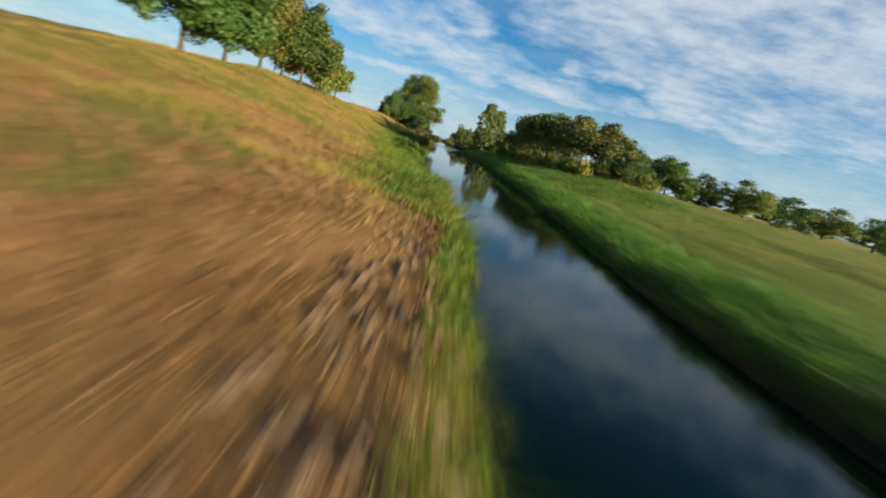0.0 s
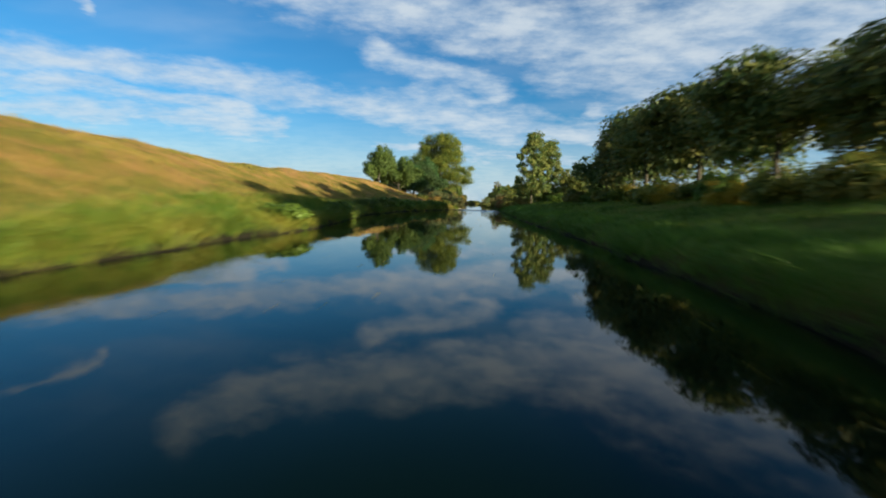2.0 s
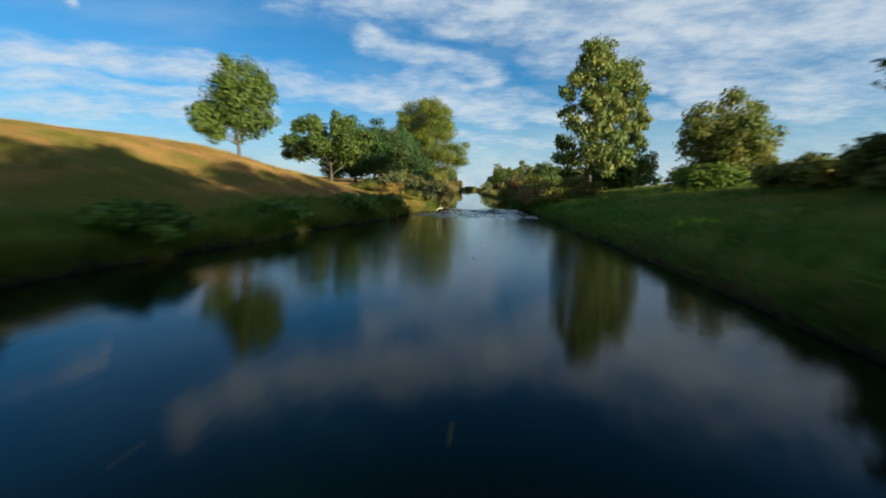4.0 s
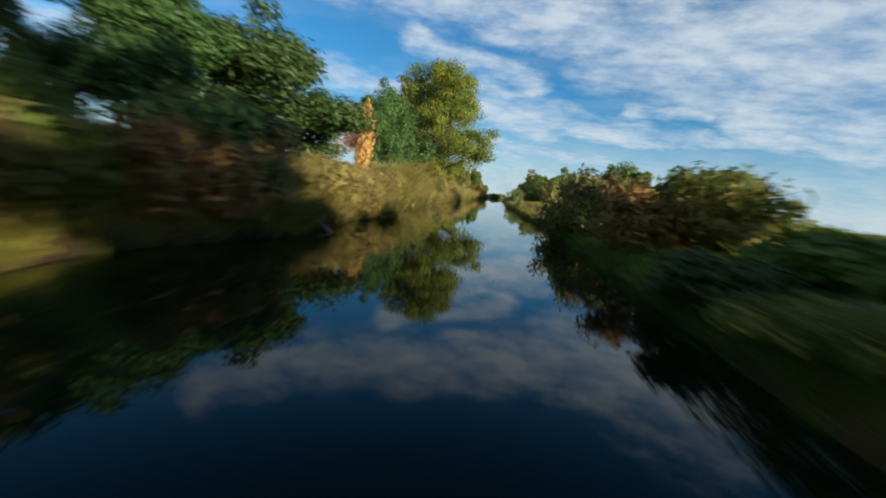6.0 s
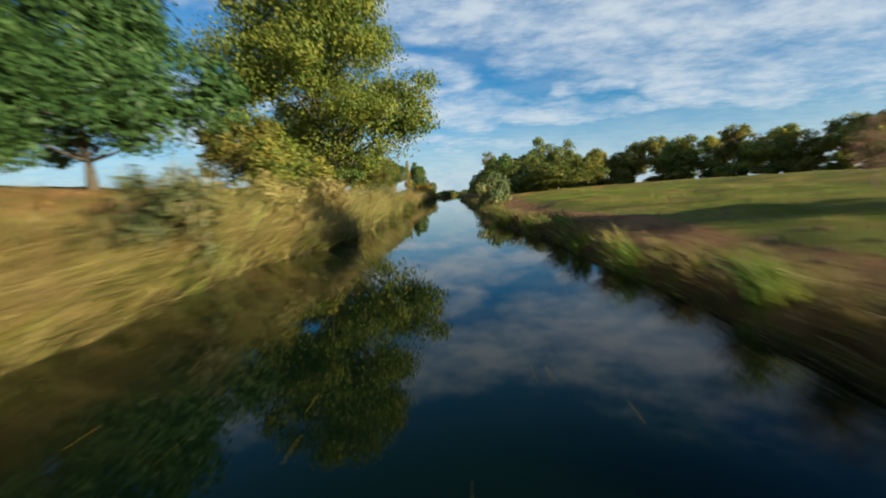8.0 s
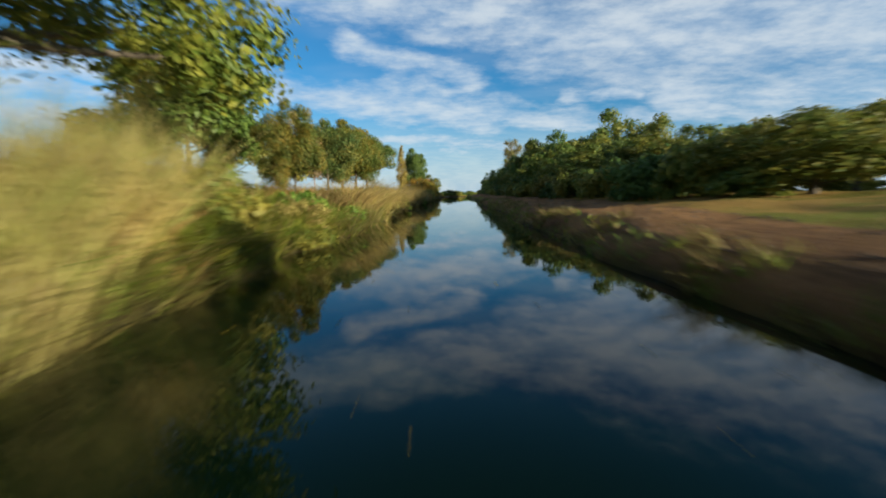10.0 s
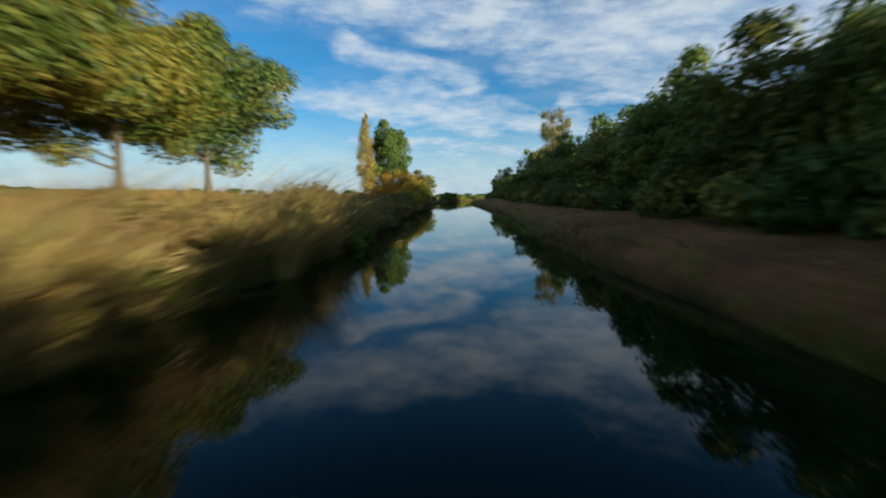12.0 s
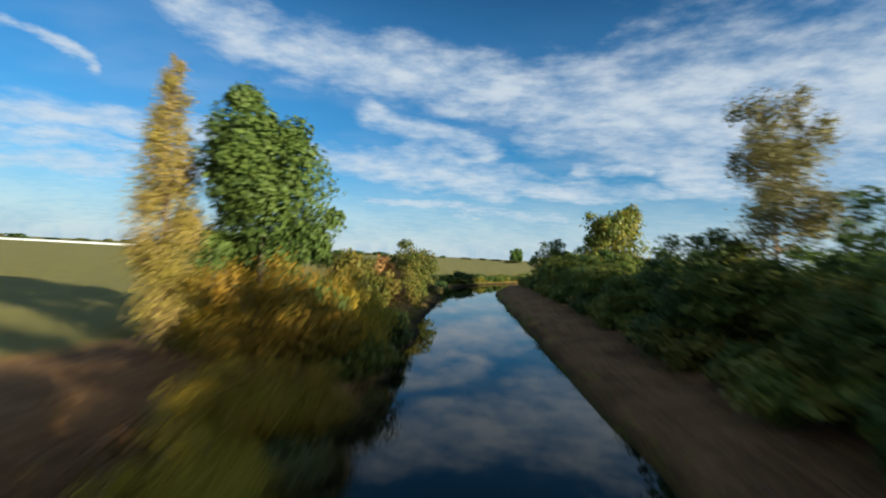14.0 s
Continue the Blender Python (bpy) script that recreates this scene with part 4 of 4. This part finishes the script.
def grass(name, label, cx, cy, per, scatter, tall, wide, mat, seed, lean=(0, 0), wild=0.5, bow=0.5, steps=1, swirl=0.0, gaps=0.0):
    rng = np.random.default_rng(seed)
    thick = smooth_noise(cx * 0.55, cy * 0.55, seed + 3) * 0.6 + smooth_noise(cx * 1.7, cy * 1.7, seed + 4) * 0.4
    cx, cy = cx[thick >= gaps], cy[thick >= gaps]
    x, y = tufts(rng, cx, cy, per, scatter)
    tuft_lean = np.repeat(rng.normal(size=(len(cx), 2)) * wild, per, axis=0)
    tuft_tall = np.repeat(rng.uniform(0.65, 1.2, len(cx)), per)
    keep = (x < left_edge(y) + 0.12) | (x > right_edge(y) - 0.12)
    x, y, tuft_lean, tuft_tall = x[keep], y[keep], tuft_lean[keep], tuft_tall[keep]
    n = len(x)
    h = rng.uniform(tall[0], tall[1], n) * tuft_tall * (0.5 + 1.1 * smooth_noise(x * 0.5, y * 0.5, seed) * smooth_noise(x * 1.3, y * 1.3, seed + 1) ** 0.5)
    way = np.array([[lean[0], lean[1], 0.0]]) + np.concatenate([rng.normal(size=(n, 2)) * wild * 0.55 + tuft_lean, np.zeros((n, 1))], 1)
    turn = smooth_noise(x * 0.45, y * 0.45, seed + 2) * 9.4
    way = way + np.stack([np.cos(turn), np.sin(turn), turn * 0], 1) * swirl
    v, f = blades(rng, x, y, h, rng.uniform(0.7, 1.3, n) * wide, way, bow, steps)
    tagged(new(name, mesh_of(name, v, f, mat)), label, "grass", kind="stuff")


def belt(rng, count, y0, y1, d0, d1, side, power=1.0):
    """Places on one bank, at distances d0 to d1 from the water, denser near it; d1 may hang on y."""
    y = rng.uniform(y0, y1, count)
    far = d1(y) if callable(d1) else d1
    near = d0(y) if callable(d0) else d0
    d = near + (far - near) * rng.uniform(size=count) ** power
    return (left_edge(y) - d if side < 0 else right_edge(y) + d), y


rng = np.random.default_rng(21)
grass("levee_grass", "short dry yellow-green grass on the levee slope", *belt(rng, 15500, 9, 130, lambda y: lush_width(y) * 0.8, 15, -1, 1.5), 7, 0.16, (0.12, 0.32), 0.024, GRASS_DRY, 31, wild=0.5)
grass("levee_grass", "withered orange-brown grass low on the levee slope", *belt(rng, 5200, -4, 16, 0.35, 11, -1, 1.3), 6, 0.1, (0.1, 0.3), 0.03, GRASS_WITHERED, 45, wild=0.6, swirl=0.4, gaps=0.36)
grass("levee_grass", "patches of greener grass on the levee slope", *belt(rng, 3000, 18, 130, 0.3, 12, -1, 1.6), 7, 0.14, (0.14, 0.36), 0.024, GRASS_GREEN, 32, wild=0.5)
grass("bank_grass", "tall lush green grass at the water's edge", *belt(rng, 7000, 8, 119, 0.2, lambda y: lush_width(y) + 0.2, -1, 1.3), 9, 0.12, (0.25, 0.7), 0.026, GRASS_GREEN, 33, lean=(0.3, 0.0), wild=0.45, bow=0.9, steps=2)
grass("bank_grass", "tall green grass on the shaded bank", *belt(rng, 6000, -3, 172, 0.2, 2.4, 1, 1.3), 8, 0.13, (0.25, 0.6), 0.026, GRASS_SHADED, 34, lean=(-0.3, 0.0), wild=0.45, bow=0.9, steps=2)
grass("meadow_grass", "green meadow grass on the low bank", *belt(rng, 11000, 0, 240, lambda y: np.interp(y, (168, 180, 240), (1.5, 5.2, 5.8)), 15, 1, 1.2), 6, 0.16, (0.12, 0.3), 0.024, GRASS_GREEN, 35, wild=0.5)
grass("meadow_grass", "rank grass on the shaded slope below the trees", *belt(rng, 5200, 26, 128, 1.6, 13, 1, 1.0), 7, 0.2, (0.22, 0.6), 0.034, GRASS_SHADED, 56, lean=(-0.15, 0.0), wild=0.6, bow=0.8, steps=2, swirl=0.3, gaps=0.36)
grass("reeds", "tall straw-coloured reeds bending over the water", *belt(rng, 2160, 150, 174, 0.0, 3.4, -1, 1.0), 7, 0.18, (1.2, 2.2), 0.046, REED, 36, lean=(0.26, 0.1), wild=0.24, bow=0.6, steps=2, swirl=0.3, gaps=0.44)
grass("reeds", "tall reeds and straw in front of the great tree", *belt(rng, 5000, 196, 239, 0.0, 3.2, -1, 1.0), 7, 0.18, (1.4, 2.9), 0.046, REED_PALE, 41, lean=(0.28, 0.1), wild=0.24, bow=0.6, steps=2, swirl=0.3, gaps=0.46)
grass("reeds", "very tall pale reeds where the bank bends", *belt(rng, 1872, 173, 187, 0.0, 4.2, -1, 1.0), 8, 0.18, (2.0, 3.4), 0.046, REED, 47, lean=(0.3, 0.05), wild=0.26, bow=0.6, steps=2, swirl=0.3, gaps=0.3)
grass("reeds", "lodged golden straw bent down to the water", *belt(rng, 1728, 185, 201, 0.0, 5.0, -1, 1.0), 8, 0.16, (0.9, 1.6), 0.046, STRAW, 46, lean=(0.7, 0.2), wild=0.3, bow=1.2, steps=2, swirl=0.35, gaps=0.3)
grass("reeds", "straw-coloured reeds bending over the water", *belt(rng, 5100, 249, 304, 0.0, 2.8, -1, 1.0), 7, 0.17, (1.2, 2.4), 0.046, REED_PALE, 42, lean=(0.32, 0.1), wild=0.26, bow=0.7, steps=2, swirl=0.35, gaps=0.47)
grass("fringe", "grass hanging over the water at the foot of the levee", *belt(rng, 3600, -3, 345, 0.1, 0.6, -1, 1.0), 7, 0.1, (0.4, 0.85), 0.028, GRASS_GREEN, 43, lean=(0.5, 0.0), wild=0.35, bow=1.1, steps=2)
grass("fringe", "grass hanging over the water below the trees", *belt(rng, 1700, -3, 176, 0.1, 0.5, 1, 1.0), 7, 0.1, (0.3, 0.6), 0.028, GRASS_SHADED, 44, lean=(-0.5, 0.0), wild=0.35, bow=1.1, steps=2)
grass("reeds", "lodged straw and dry weeds behind the reeds", *belt(rng, 4752, 150, 304, 2.2, 10, -1, 1.2), 7, 0.16, (0.4, 1.1), 0.028, REED, 37, lean=(0.25, 0.0), wild=0.5, bow=0.8, steps=2, swirl=0.5, gaps=0.38)
grass("reeds", "green sedge among the reeds", *belt(rng, 4600, 140, 312, 0.0, 5.0, -1, 1.2), 9, 0.12, (0.5, 1.3), 0.03, GRASS_GREEN, 38, lean=(0.3, 0.0), wild=0.35, bow=0.9, steps=2, gaps=0.46)
grass("weeds", "withered red-brown weeds among the reeds", *belt(rng, 3000, 146, 345, 0.2, 7.0, -1, 1.1), 8, 0.14, (0.6, 1.7), 0.044, GRASS_WITHERED, 52, lean=(0.3, 0.0), wild=0.4, bow=0.8, steps=2, swirl=0.4, gaps=0.52)
grass("weeds", "rank green weeds among the reeds", *belt(rng, 3000, 146, 300, 0.1, 5.0, -1, 1.1), 8, 0.14, (0.6, 1.6), 0.046, GRASS_GREEN, 53, lean=(0.35, 0.0), wild=0.4, bow=0.9, steps=2, swirl=0.3, gaps=0.52)
grass("weeds", "vivid green weeds low on the reedy bank", *belt(rng, 2600, 236, 254, 0.1, 4.5, -1, 1.0), 9, 0.15, (0.5, 1.4), 0.05, GRASS_GREEN, 57, lean=(0.4, 0.0), wild=0.4, bow=0.9, steps=2, swirl=0.3, gaps=0.34)
grass("sedge", "low sedge and weeds at the foot of the bare strip", *belt(rng, 900, 172, 400, 0.1, 1.2, 1, 1.2), 9, 0.11, (0.2, 0.6), 0.026, GRASS_GREEN, 39, lean=(-0.4, 0.0), wild=0.45, bow=0.9, steps=2, gaps=0.4)
grass("sedge", "dry straw and weeds hanging down the low scarp", *belt(rng, 1500, 158, 300, 0.1, 2.0, 1, 1.2), 9, 0.12, (0.35, 0.9), 0.028, REED, 48, lean=(-0.6, 0.1), wild=0.4, bow=1.0, steps=2, swirl=0.4, gaps=0.5)
grass("fringe", "dark sedge drooping over the edge below the reeds", *belt(rng, 3600, 146, 345, -0.15, 0.7, -1, 1.0), 8, 0.1, (0.5, 1.1), 0.036, SEDGE, 54, lean=(0.75, 0.0), wild=0.35, bow=1.2, steps=2)
grass("stalks", "long bare pale stalks standing out of the reeds", *belt(rng, 900, 148, 312, 0.0, 3.4, -1, 1.0), 2, 0.2, (1.6, 3.2), 0.022, STRAW, 55, lean=(0.45, 0.0), wild=0.5, bow=0.5, steps=3)
grass("stubble", "sparse dry stubble on the bare strip", *belt(rng, 2600, 178, 420, 0.4, 7.0, 1, 1.0), 5, 0.16, (0.08, 0.22), 0.022, GRASS_DRY, 40, wild=0.6)


def build_reed_clump(rng, x, y, tall, count, side=1.0, mat=None, label="fan of tall pale straw-coloured reeds bowing over the water"):
    """One tussock of reed: long blades that fan out and bow over."""
    n = count
    px, py = x + rng.normal(size=n) * 0.13, y + rng.normal(size=n) * 0.16
    h = tall * rng.uniform(0.55, 1.1, n)
    lean = np.concatenate([rng.normal(size=(n, 2)) * 0.3 + np.array([0.22 * side, 0.05]), np.zeros((n, 1))], 1)
    base = ground_height(px, py)
    v, f = blades(rng, px - x, py - y, h, rng.uniform(0.03, 0.055, n), lean, 0.75, 3, base=base - height_at(x, y))
    ob = new("reed_clump", mesh_of("reed_clump", v, f, mat or STRAW))
    ob.matrix_basis = pose(x, y, height_at(x, y))
    tagged(ob, label, "reeds", "reed clumps of the bank")


rng = np.random.default_rng(58)
for a, b, count in ((152, 172, 14), (173, 187, 12), (196, 237, 38), (250, 286, 34), (287, 299, 12)):
    for i in range(count):
        y = a + (b - a) * (i + rng.uniform(0, 1)) / count
        build_reed_clump(rng, float(left_edge(y)) - rng.uniform(0.25, 2.6), y, rng.uniform(1.5, 2.6), 90)
for i in range(34):      # great pale fans lodged over the water
    y = 249.5 + 53 * (i + rng.uniform(0, 1)) / 34
    build_reed_clump(rng, float(left_edge(y)) - rng.uniform(0.1, 1.1), y, rng.uniform(2.0, 2.9) * (0.7 if i % 5 == 2 else 1.0), 150, 1.7)
for i in range(46):
    y = 160 + 58 * (i + rng.uniform(0, 1)) / 46
    green = i % 3 == 0
    build_reed_clump(rng, float(right_edge(y)) + rng.uniform(0.15, 1.1), y, rng.uniform(0.7, 1.35), 80, -1.8, GRASS_GREEN if green else REED,
                     "tuft of green sedge hanging over the low bank" if green else "tuft of dry brown sedge hanging over the low bank")


def build_clods(seed, n, y0, y1, side, reach, big, label):
    """Crumbs and lumps of soil on one bank, out to a reach from the water."""
    rng = np.random.default_rng(seed)
    y = rng.uniform(y0, y1, n)
    d = rng.uniform(0.15, 1.0, n) * reach(y)
    x = right_edge(y) + d if side > 0 else left_edge(y) - d
    size = rng.uniform(0.27, 1.0, n) * rng.uniform(0.4, 1.0, n) * big
    base = np.array([(1, 0, 0), (0.4, 0.9, 0), (-0.7, 0.8, 0), (-1, -0.1, 0), (-0.3, -1, 0), (0.7, -0.7, 0), (0.1, 0.1, 0.7)])
    v = base[None] * rng.uniform(0.6, 1.3, (n, 7, 1)) * size[:, None, None] * np.array([1.0, 1.7, 1.0])
    v = v + np.stack([x, y, ground_height(x, y) - 0.015], 1)[:, None]
    f = (np.arange(n)[:, None, None] * 7 + np.array([(i, (i + 1) % 6, 6) for i in range(6)])[None]).reshape(-1, 3)
    tagged(new("clods", mesh_of("clods", v.reshape(-1, 3), f, SOIL)), label, "soil", kind="stuff")


def soil_material():
    m, k, out = material("turned_soil")
    place = k.add("ShaderNodeTexCoord").outputs["Object"]
    grain = k.noise(place, 5.0, 5.0)
    rnd = k.add("ShaderNodeNewGeometry").outputs["Random Per Island"]
    surface(k, out, k.mix(k.math("MULTIPLY", k.math("ADD", grain, rnd), 0.5), (0.06, 0.036, 0.021, 1), (0.24, 0.145, 0.085, 1)), 0.95, grain, 0.7, 0.03)
    return m


SOIL = soil_material()
build_clods(60, 2400, 180, 400, 1, lambda y: np.interp(y, (176, 182, 240, 262), (2.0, 5.0, 5.6, 6.6)), 0.15, "loose clods of turned brown soil")
build_clods(61, 700, -3, 16, -1, lambda y: np.interp(y, (-3, 10, 16), (1.7, 1.5, 0.9)), 0.17, "trodden lumps of brown soil on the bank edge")
rng = np.random.default_rng(62)
for i in range(26):
    y = -2 + 17 * (i + rng.uniform(0, 1)) / 26
    build_reed_clump(rng, float(left_edge(y)) - rng.uniform(0.05, 0.5), y, rng.uniform(0.25, 0.5), 50, 0.9, GRASS_GREEN, "tussock of fresh green grass on the trodden bank edge")


# ---- the weir ----
def stone_material():
    m, k, out = material("wet_stone")
    place = k.add("ShaderNodeTexCoord").outputs["Object"]
    grain = k.noise(place, 7.0, 5.0)
    surface(k, out, k.mix(grain, (0.03, 0.03, 0.026, 1), (0.16, 0.15, 0.13, 1)), 0.35, grain, 0.6, 0.03)
    return m


def foam_material():
    m, k, out = material("foam")
    place = k.add("ShaderNodeTexCoord").outputs["Object"]
    grain = k.noise(place, 22.0, 4.0)
    surface(k, out, k.mix(grain, (0.07, 0.08, 0.075, 1), (0.36, 0.38, 0.37, 1)), 0.6, grain, 0.5, 0.02)
    return m


STONE, FOAM = stone_material(), foam_material()


def build_stone(rng, x, y, z, size):
    bm = bmesh.new()
    bmesh.ops.create_icosphere(bm, subdivisions=2, radius=1.0)
    off = Vector(rng.uniform(-50, 50, 3).tolist())
    for v in bm.verts:
        v.co *= 1 + 0.35 * noise.noise(v.co * 1.3 + off)
        v.co = Vector((v.co.x * size * 1.2, v.co.y * size, v.co.z * size * 0.62))
    me = bpy.data.meshes.new("stone")
    bm.to_mesh(me)
    bm.free()
    me.materials.append(STONE)
    me.shade_smooth()
    ob = new("stone", me)
    ob.matrix_basis = pose(x, y, z, 0, 0, float(rng.uniform(0, 360)))
    tagged(ob, "dark wet stone in the shallow weir", "stone", "stones of the weir")


rng = np.random.default_rng(77)
for i in range(26):
    y = WEIR_Y + rng.normal() * 0.5 - (rng.uniform(0.5, 5) if i % 3 == 0 else 0)
    lo, hi = float(left_edge(y)) + 0.3, float(right_edge(y)) - 0.3
    build_stone(rng, lo + (hi - lo) * (i + rng.uniform(0, 1)) / 26, y, -0.2, rng.uniform(0.14, 0.32))


def build_foam():
    """Low crests of white water, drawn out along the current."""
    rng = np.random.default_rng(78)
    n = 330
    fall = rng.exponential(2.2, n)
    y = WEIR_Y - 0.35 - fall
    lo, hi = left_edge(y) + 0.4, right_edge(y) - 0.4
    x = lo + (hi - lo) * (0.16 + 0.84 * rng.uniform(size=n) ** 0.85)
    size = rng.uniform(0.02, 0.085, n) * np.exp(-fall / 7)
    ring = 9
    ang = np.arange(ring) * 2 * math.pi / ring
    r = rng.uniform(0.45, 1.25, (n, ring))
    px = x[:, None] + np.cos(ang) * r * size[:, None] * 0.8
    py = y[:, None] + np.sin(ang) * r * size[:, None] * 2.4
    rim = np.stack([px, py, np.full_like(px, -0.16)], -1)
    top = np.stack([x, y, -0.10 + size * 0.5 + 0.05 * np.exp(-fall)], -1)[:, None]
    mid = rim * 0.5 + top * 0.5 + np.array([0, 0, 0.035])
    v = np.concatenate([rim, mid, top], 1)
    f = []
    for i in range(ring):
        j = (i + 1) % ring
        f += [(i, j, ring + j), (i, ring + j, ring + i), (ring + i, ring + j, 2 * ring)]
    faces = (np.arange(n)[:, None, None] * (2 * ring + 1) + np.array(f)[None]).reshape(-1, 3)
    tagged(new("foam", mesh_of("foam", v.reshape(-1, 3), faces, FOAM, True)), "white water breaking over the low weir", "foam", kind="stuff")


build_foam()


def driftwood_material():
    m, k, out = material("bleached_wood")
    place = k.add("ShaderNodeTexCoord").outputs["Object"]
    grain = k.noise(k.vec("MULTIPLY", place, (3, 14, 14)), 2.0, 5.0)
    surface(k, out, k.mix(grain, (0.2, 0.17, 0.13, 1), (0.5, 0.46, 0.39, 1)), 0.8, grain, 0.6, 0.02)
    return m


def build_log(a, b, girth, mat, label):
    a, b = np.array(a), np.array(b)
    u = np.linspace(0, 1, 9)[:, None]
    p = a + (b - a) * u + np.sin(u * 5.0) * np.array([0.03, 0.02, 0.05])
    v, f = tube(p, girth * (0.8 + 0.1 * np.sin(u[:, 0] * 17) + 0.55 * np.clip((u[:, 0] - 0.72) / 0.2, 0, 1) - 0.5 * np.clip((u[:, 0] - 0.94) / 0.06, 0, 1)), 10)
    n = len(v)
    caps = [tuple(range(9, -1, -1)), tuple(range(n - 10, n))]
    me = mesh_of("log", v, [tuple(q) for q in f.tolist()] + caps, mat, True)
    stub, sf = tube(np.stack([p[3], p[3] + np.array([0.1, -0.05, 0.16]), p[3] + np.array([0.16, -0.02, 0.34])]), np.array([0.03, 0.022, 0.008]), 6)
    root = new("driftwood_log")
    tagged(root, label, "log")
    part("stem", me, root)
    part("branch_stub", mesh_of("stub", stub, sf, mat, True), root)


DRIFT = driftwood_material()
build_log((1.72, 125.4, -0.02), (2.1, 126.9, 0.16), 0.07, DRIFT, "bleached pale driftwood log lying beside the weir")
build_log((0.6, 148.0, -0.03), (-1.6, 150.2, 0.5), 0.045, DRIFT, "thin dry branch leaning out of the thicket")


def build_floating_leaves():
    rng = np.random.default_rng(80)
    n = 950
    y = rng.uniform(0, 400, n)
    lo, hi = left_edge(y) + 0.2, right_edge(y) - 0.2
    x = lo + (hi - lo) * rng.uniform(size=n)
    at = np.stack([x, y, np.where(y < WEIR_Y + 0.5, -0.112, 0.008)], 1)
    keep = np.abs(y - 122.5) > 5.5
    normal = unit(np.array([[0, 0, 1.0]]) + rng.normal(size=(n, 3)) * 0.06)
    v, f = leaf_quads(rng, at[keep], normal[keep], 0.07, 0.5)
    tagged(new("floating_leaves", mesh_of("floating_leaves", v, f, LEAF_YELLOW)), "yellow fallen leaves drifting on the water", "leaves", kind="stuff")


build_floating_leaves()


# ---- the distance ----
def wall_material(name, a, b):
    m, k, out = material(name)
    place = k.add("ShaderNodeTexCoord").outputs["Object"]
    surface(k, out, k.mix(k.noise(place, 0.8, 4.0), (*a, 1), (*b, 1)), 0.7)
    return m


WHITE_WALL = wall_material("white_render", (0.68, 0.67, 0.63), (0.82, 0.81, 0.78))
TILE_ROOF = wall_material("tile_roof", (0.14, 0.06, 0.04), (0.24, 0.11, 0.07))
FILM = wall_material("greenhouse_film", (0.75, 0.78, 0.8), (0.9, 0.92, 0.93))
DARK_PANE = wall_material("dark_pane", (0.02, 0.025, 0.03), (0.05, 0.055, 0.06))


def box(x0, x1, y0, y1, z0, z1):
    v = np.array([(x, y, z) for z in (z0, z1) for y in (y0, y1) for x in (x0, x1)])
    return v, np.array([(0, 2, 3, 1), (4, 5, 7, 6), (0, 1, 5, 4), (2, 6, 7, 3), (0, 4, 6, 2), (1, 3, 7, 5)])


def build_house(x, y, wide, deep, tall, turn):
    root = new("house")
    tagged(root, "small far white farmhouse with a red tiled roof", "house")
    root.matrix_basis = pose(x, y, height_at(x, y), 0, 0, turn)
    part("wall", mesh_of("wall", *box(-wide / 2, wide / 2, -deep / 2, deep / 2, -0.3, tall), WHITE_WALL), root)
    w, d = wide / 2 + 0.4, deep / 2 + 0.4
    v = np.array([(-w, -d, tall), (w, -d, tall), (w, d, tall), (-w, d, tall), (-w, 0, tall + deep * 0.42), (w, 0, tall + deep * 0.42)])
    part("roof", mesh_of("roof", v, [(0, 1, 5, 4), (2, 3, 4, 5), (3, 0, 4), (1, 2, 5), (0, 3, 2, 1)], TILE_ROOF), root)
    for i in range(3):
        c = wide * (i - 1) * 0.3
        part("window", mesh_of("window", *box(c - 0.5, c + 0.5, -deep / 2 - 0.06, -deep / 2 + 0.04, 1.0, 2.3), DARK_PANE), root)


build_house(72, 866, 12, 9, 4.0, 8)
build_house(106, 872, 14, 9, 4.2, -5)


def build_greenhouse(x0, x1, y, bays):
    """Long low film tunnels side by side."""
    step = (x1 - x0) / bays
    for b in range(bays):
        root = new("greenhouse")
        tagged(root, "long low white film greenhouse in the far field", "greenhouse", "greenhouses in the field")
        root.matrix_basis = pose(x0 + step * (b + 0.5), y, height_at(x0 + step * b, y), 0, 0, 0)
        ang = np.linspace(0, math.pi, 11)
        arc = np.stack([np.cos(ang) * 0, np.cos(ang) * -5.0, np.sin(ang) * 2.0], 1)
        v = np.concatenate([arc + np.array([-step * 0.48, 0, -0.2]), arc + np.array([step * 0.48, 0, -0.2])])
        f = [(i, i + 1, 12 + i, 11 + i) for i in range(10)] + [tuple(range(10, -1, -1)), tuple(range(11, 22))]
        part("film", mesh_of("film", v, f, FILM), root)
        part("door", mesh_of("door", *box(step * 0.48 - 0.02, step * 0.48 + 0.06, -1.2, 1.2, -0.2, 1.6), DARK_PANE), root)


build_greenhouse(-455, -285, 716, 5)
rng = np.random.default_rng(91)
for i in range(64):      # hedges and copses along the horizon
    a = radians(-58 + i * 1.95 + rng.uniform(-0.7, 0.7))
    far = rng.uniform(560, 1100)
    x, y = far * math.sin(a), 300 + far * math.cos(a)
    plant(("far_dark", "far_dark", "far_olive")[i % 3], x, y, rng.uniform(3.5, 8.0), rng.uniform(6, 16), group="far hedges", label="far dark tree in a hedge on the horizon")
plant("broad_a", 48, 866, 20, 8.5, label="tall lone tree far off beside the farmhouses")
for i in range(26):      # scrub where the river turns off
    y = 418 + i * 3.2
    x = float(left_edge(y)) - 2.2 + rng.uniform(-1, 0.5)
    plant(("under_green", "under_olive", "under_dark")[i % 3], x, y, rng.uniform(1.4, 2.8), rng.uniform(2.0, 3.0), group="scrub at the river bend", label="grey-green scrub where the river bends")
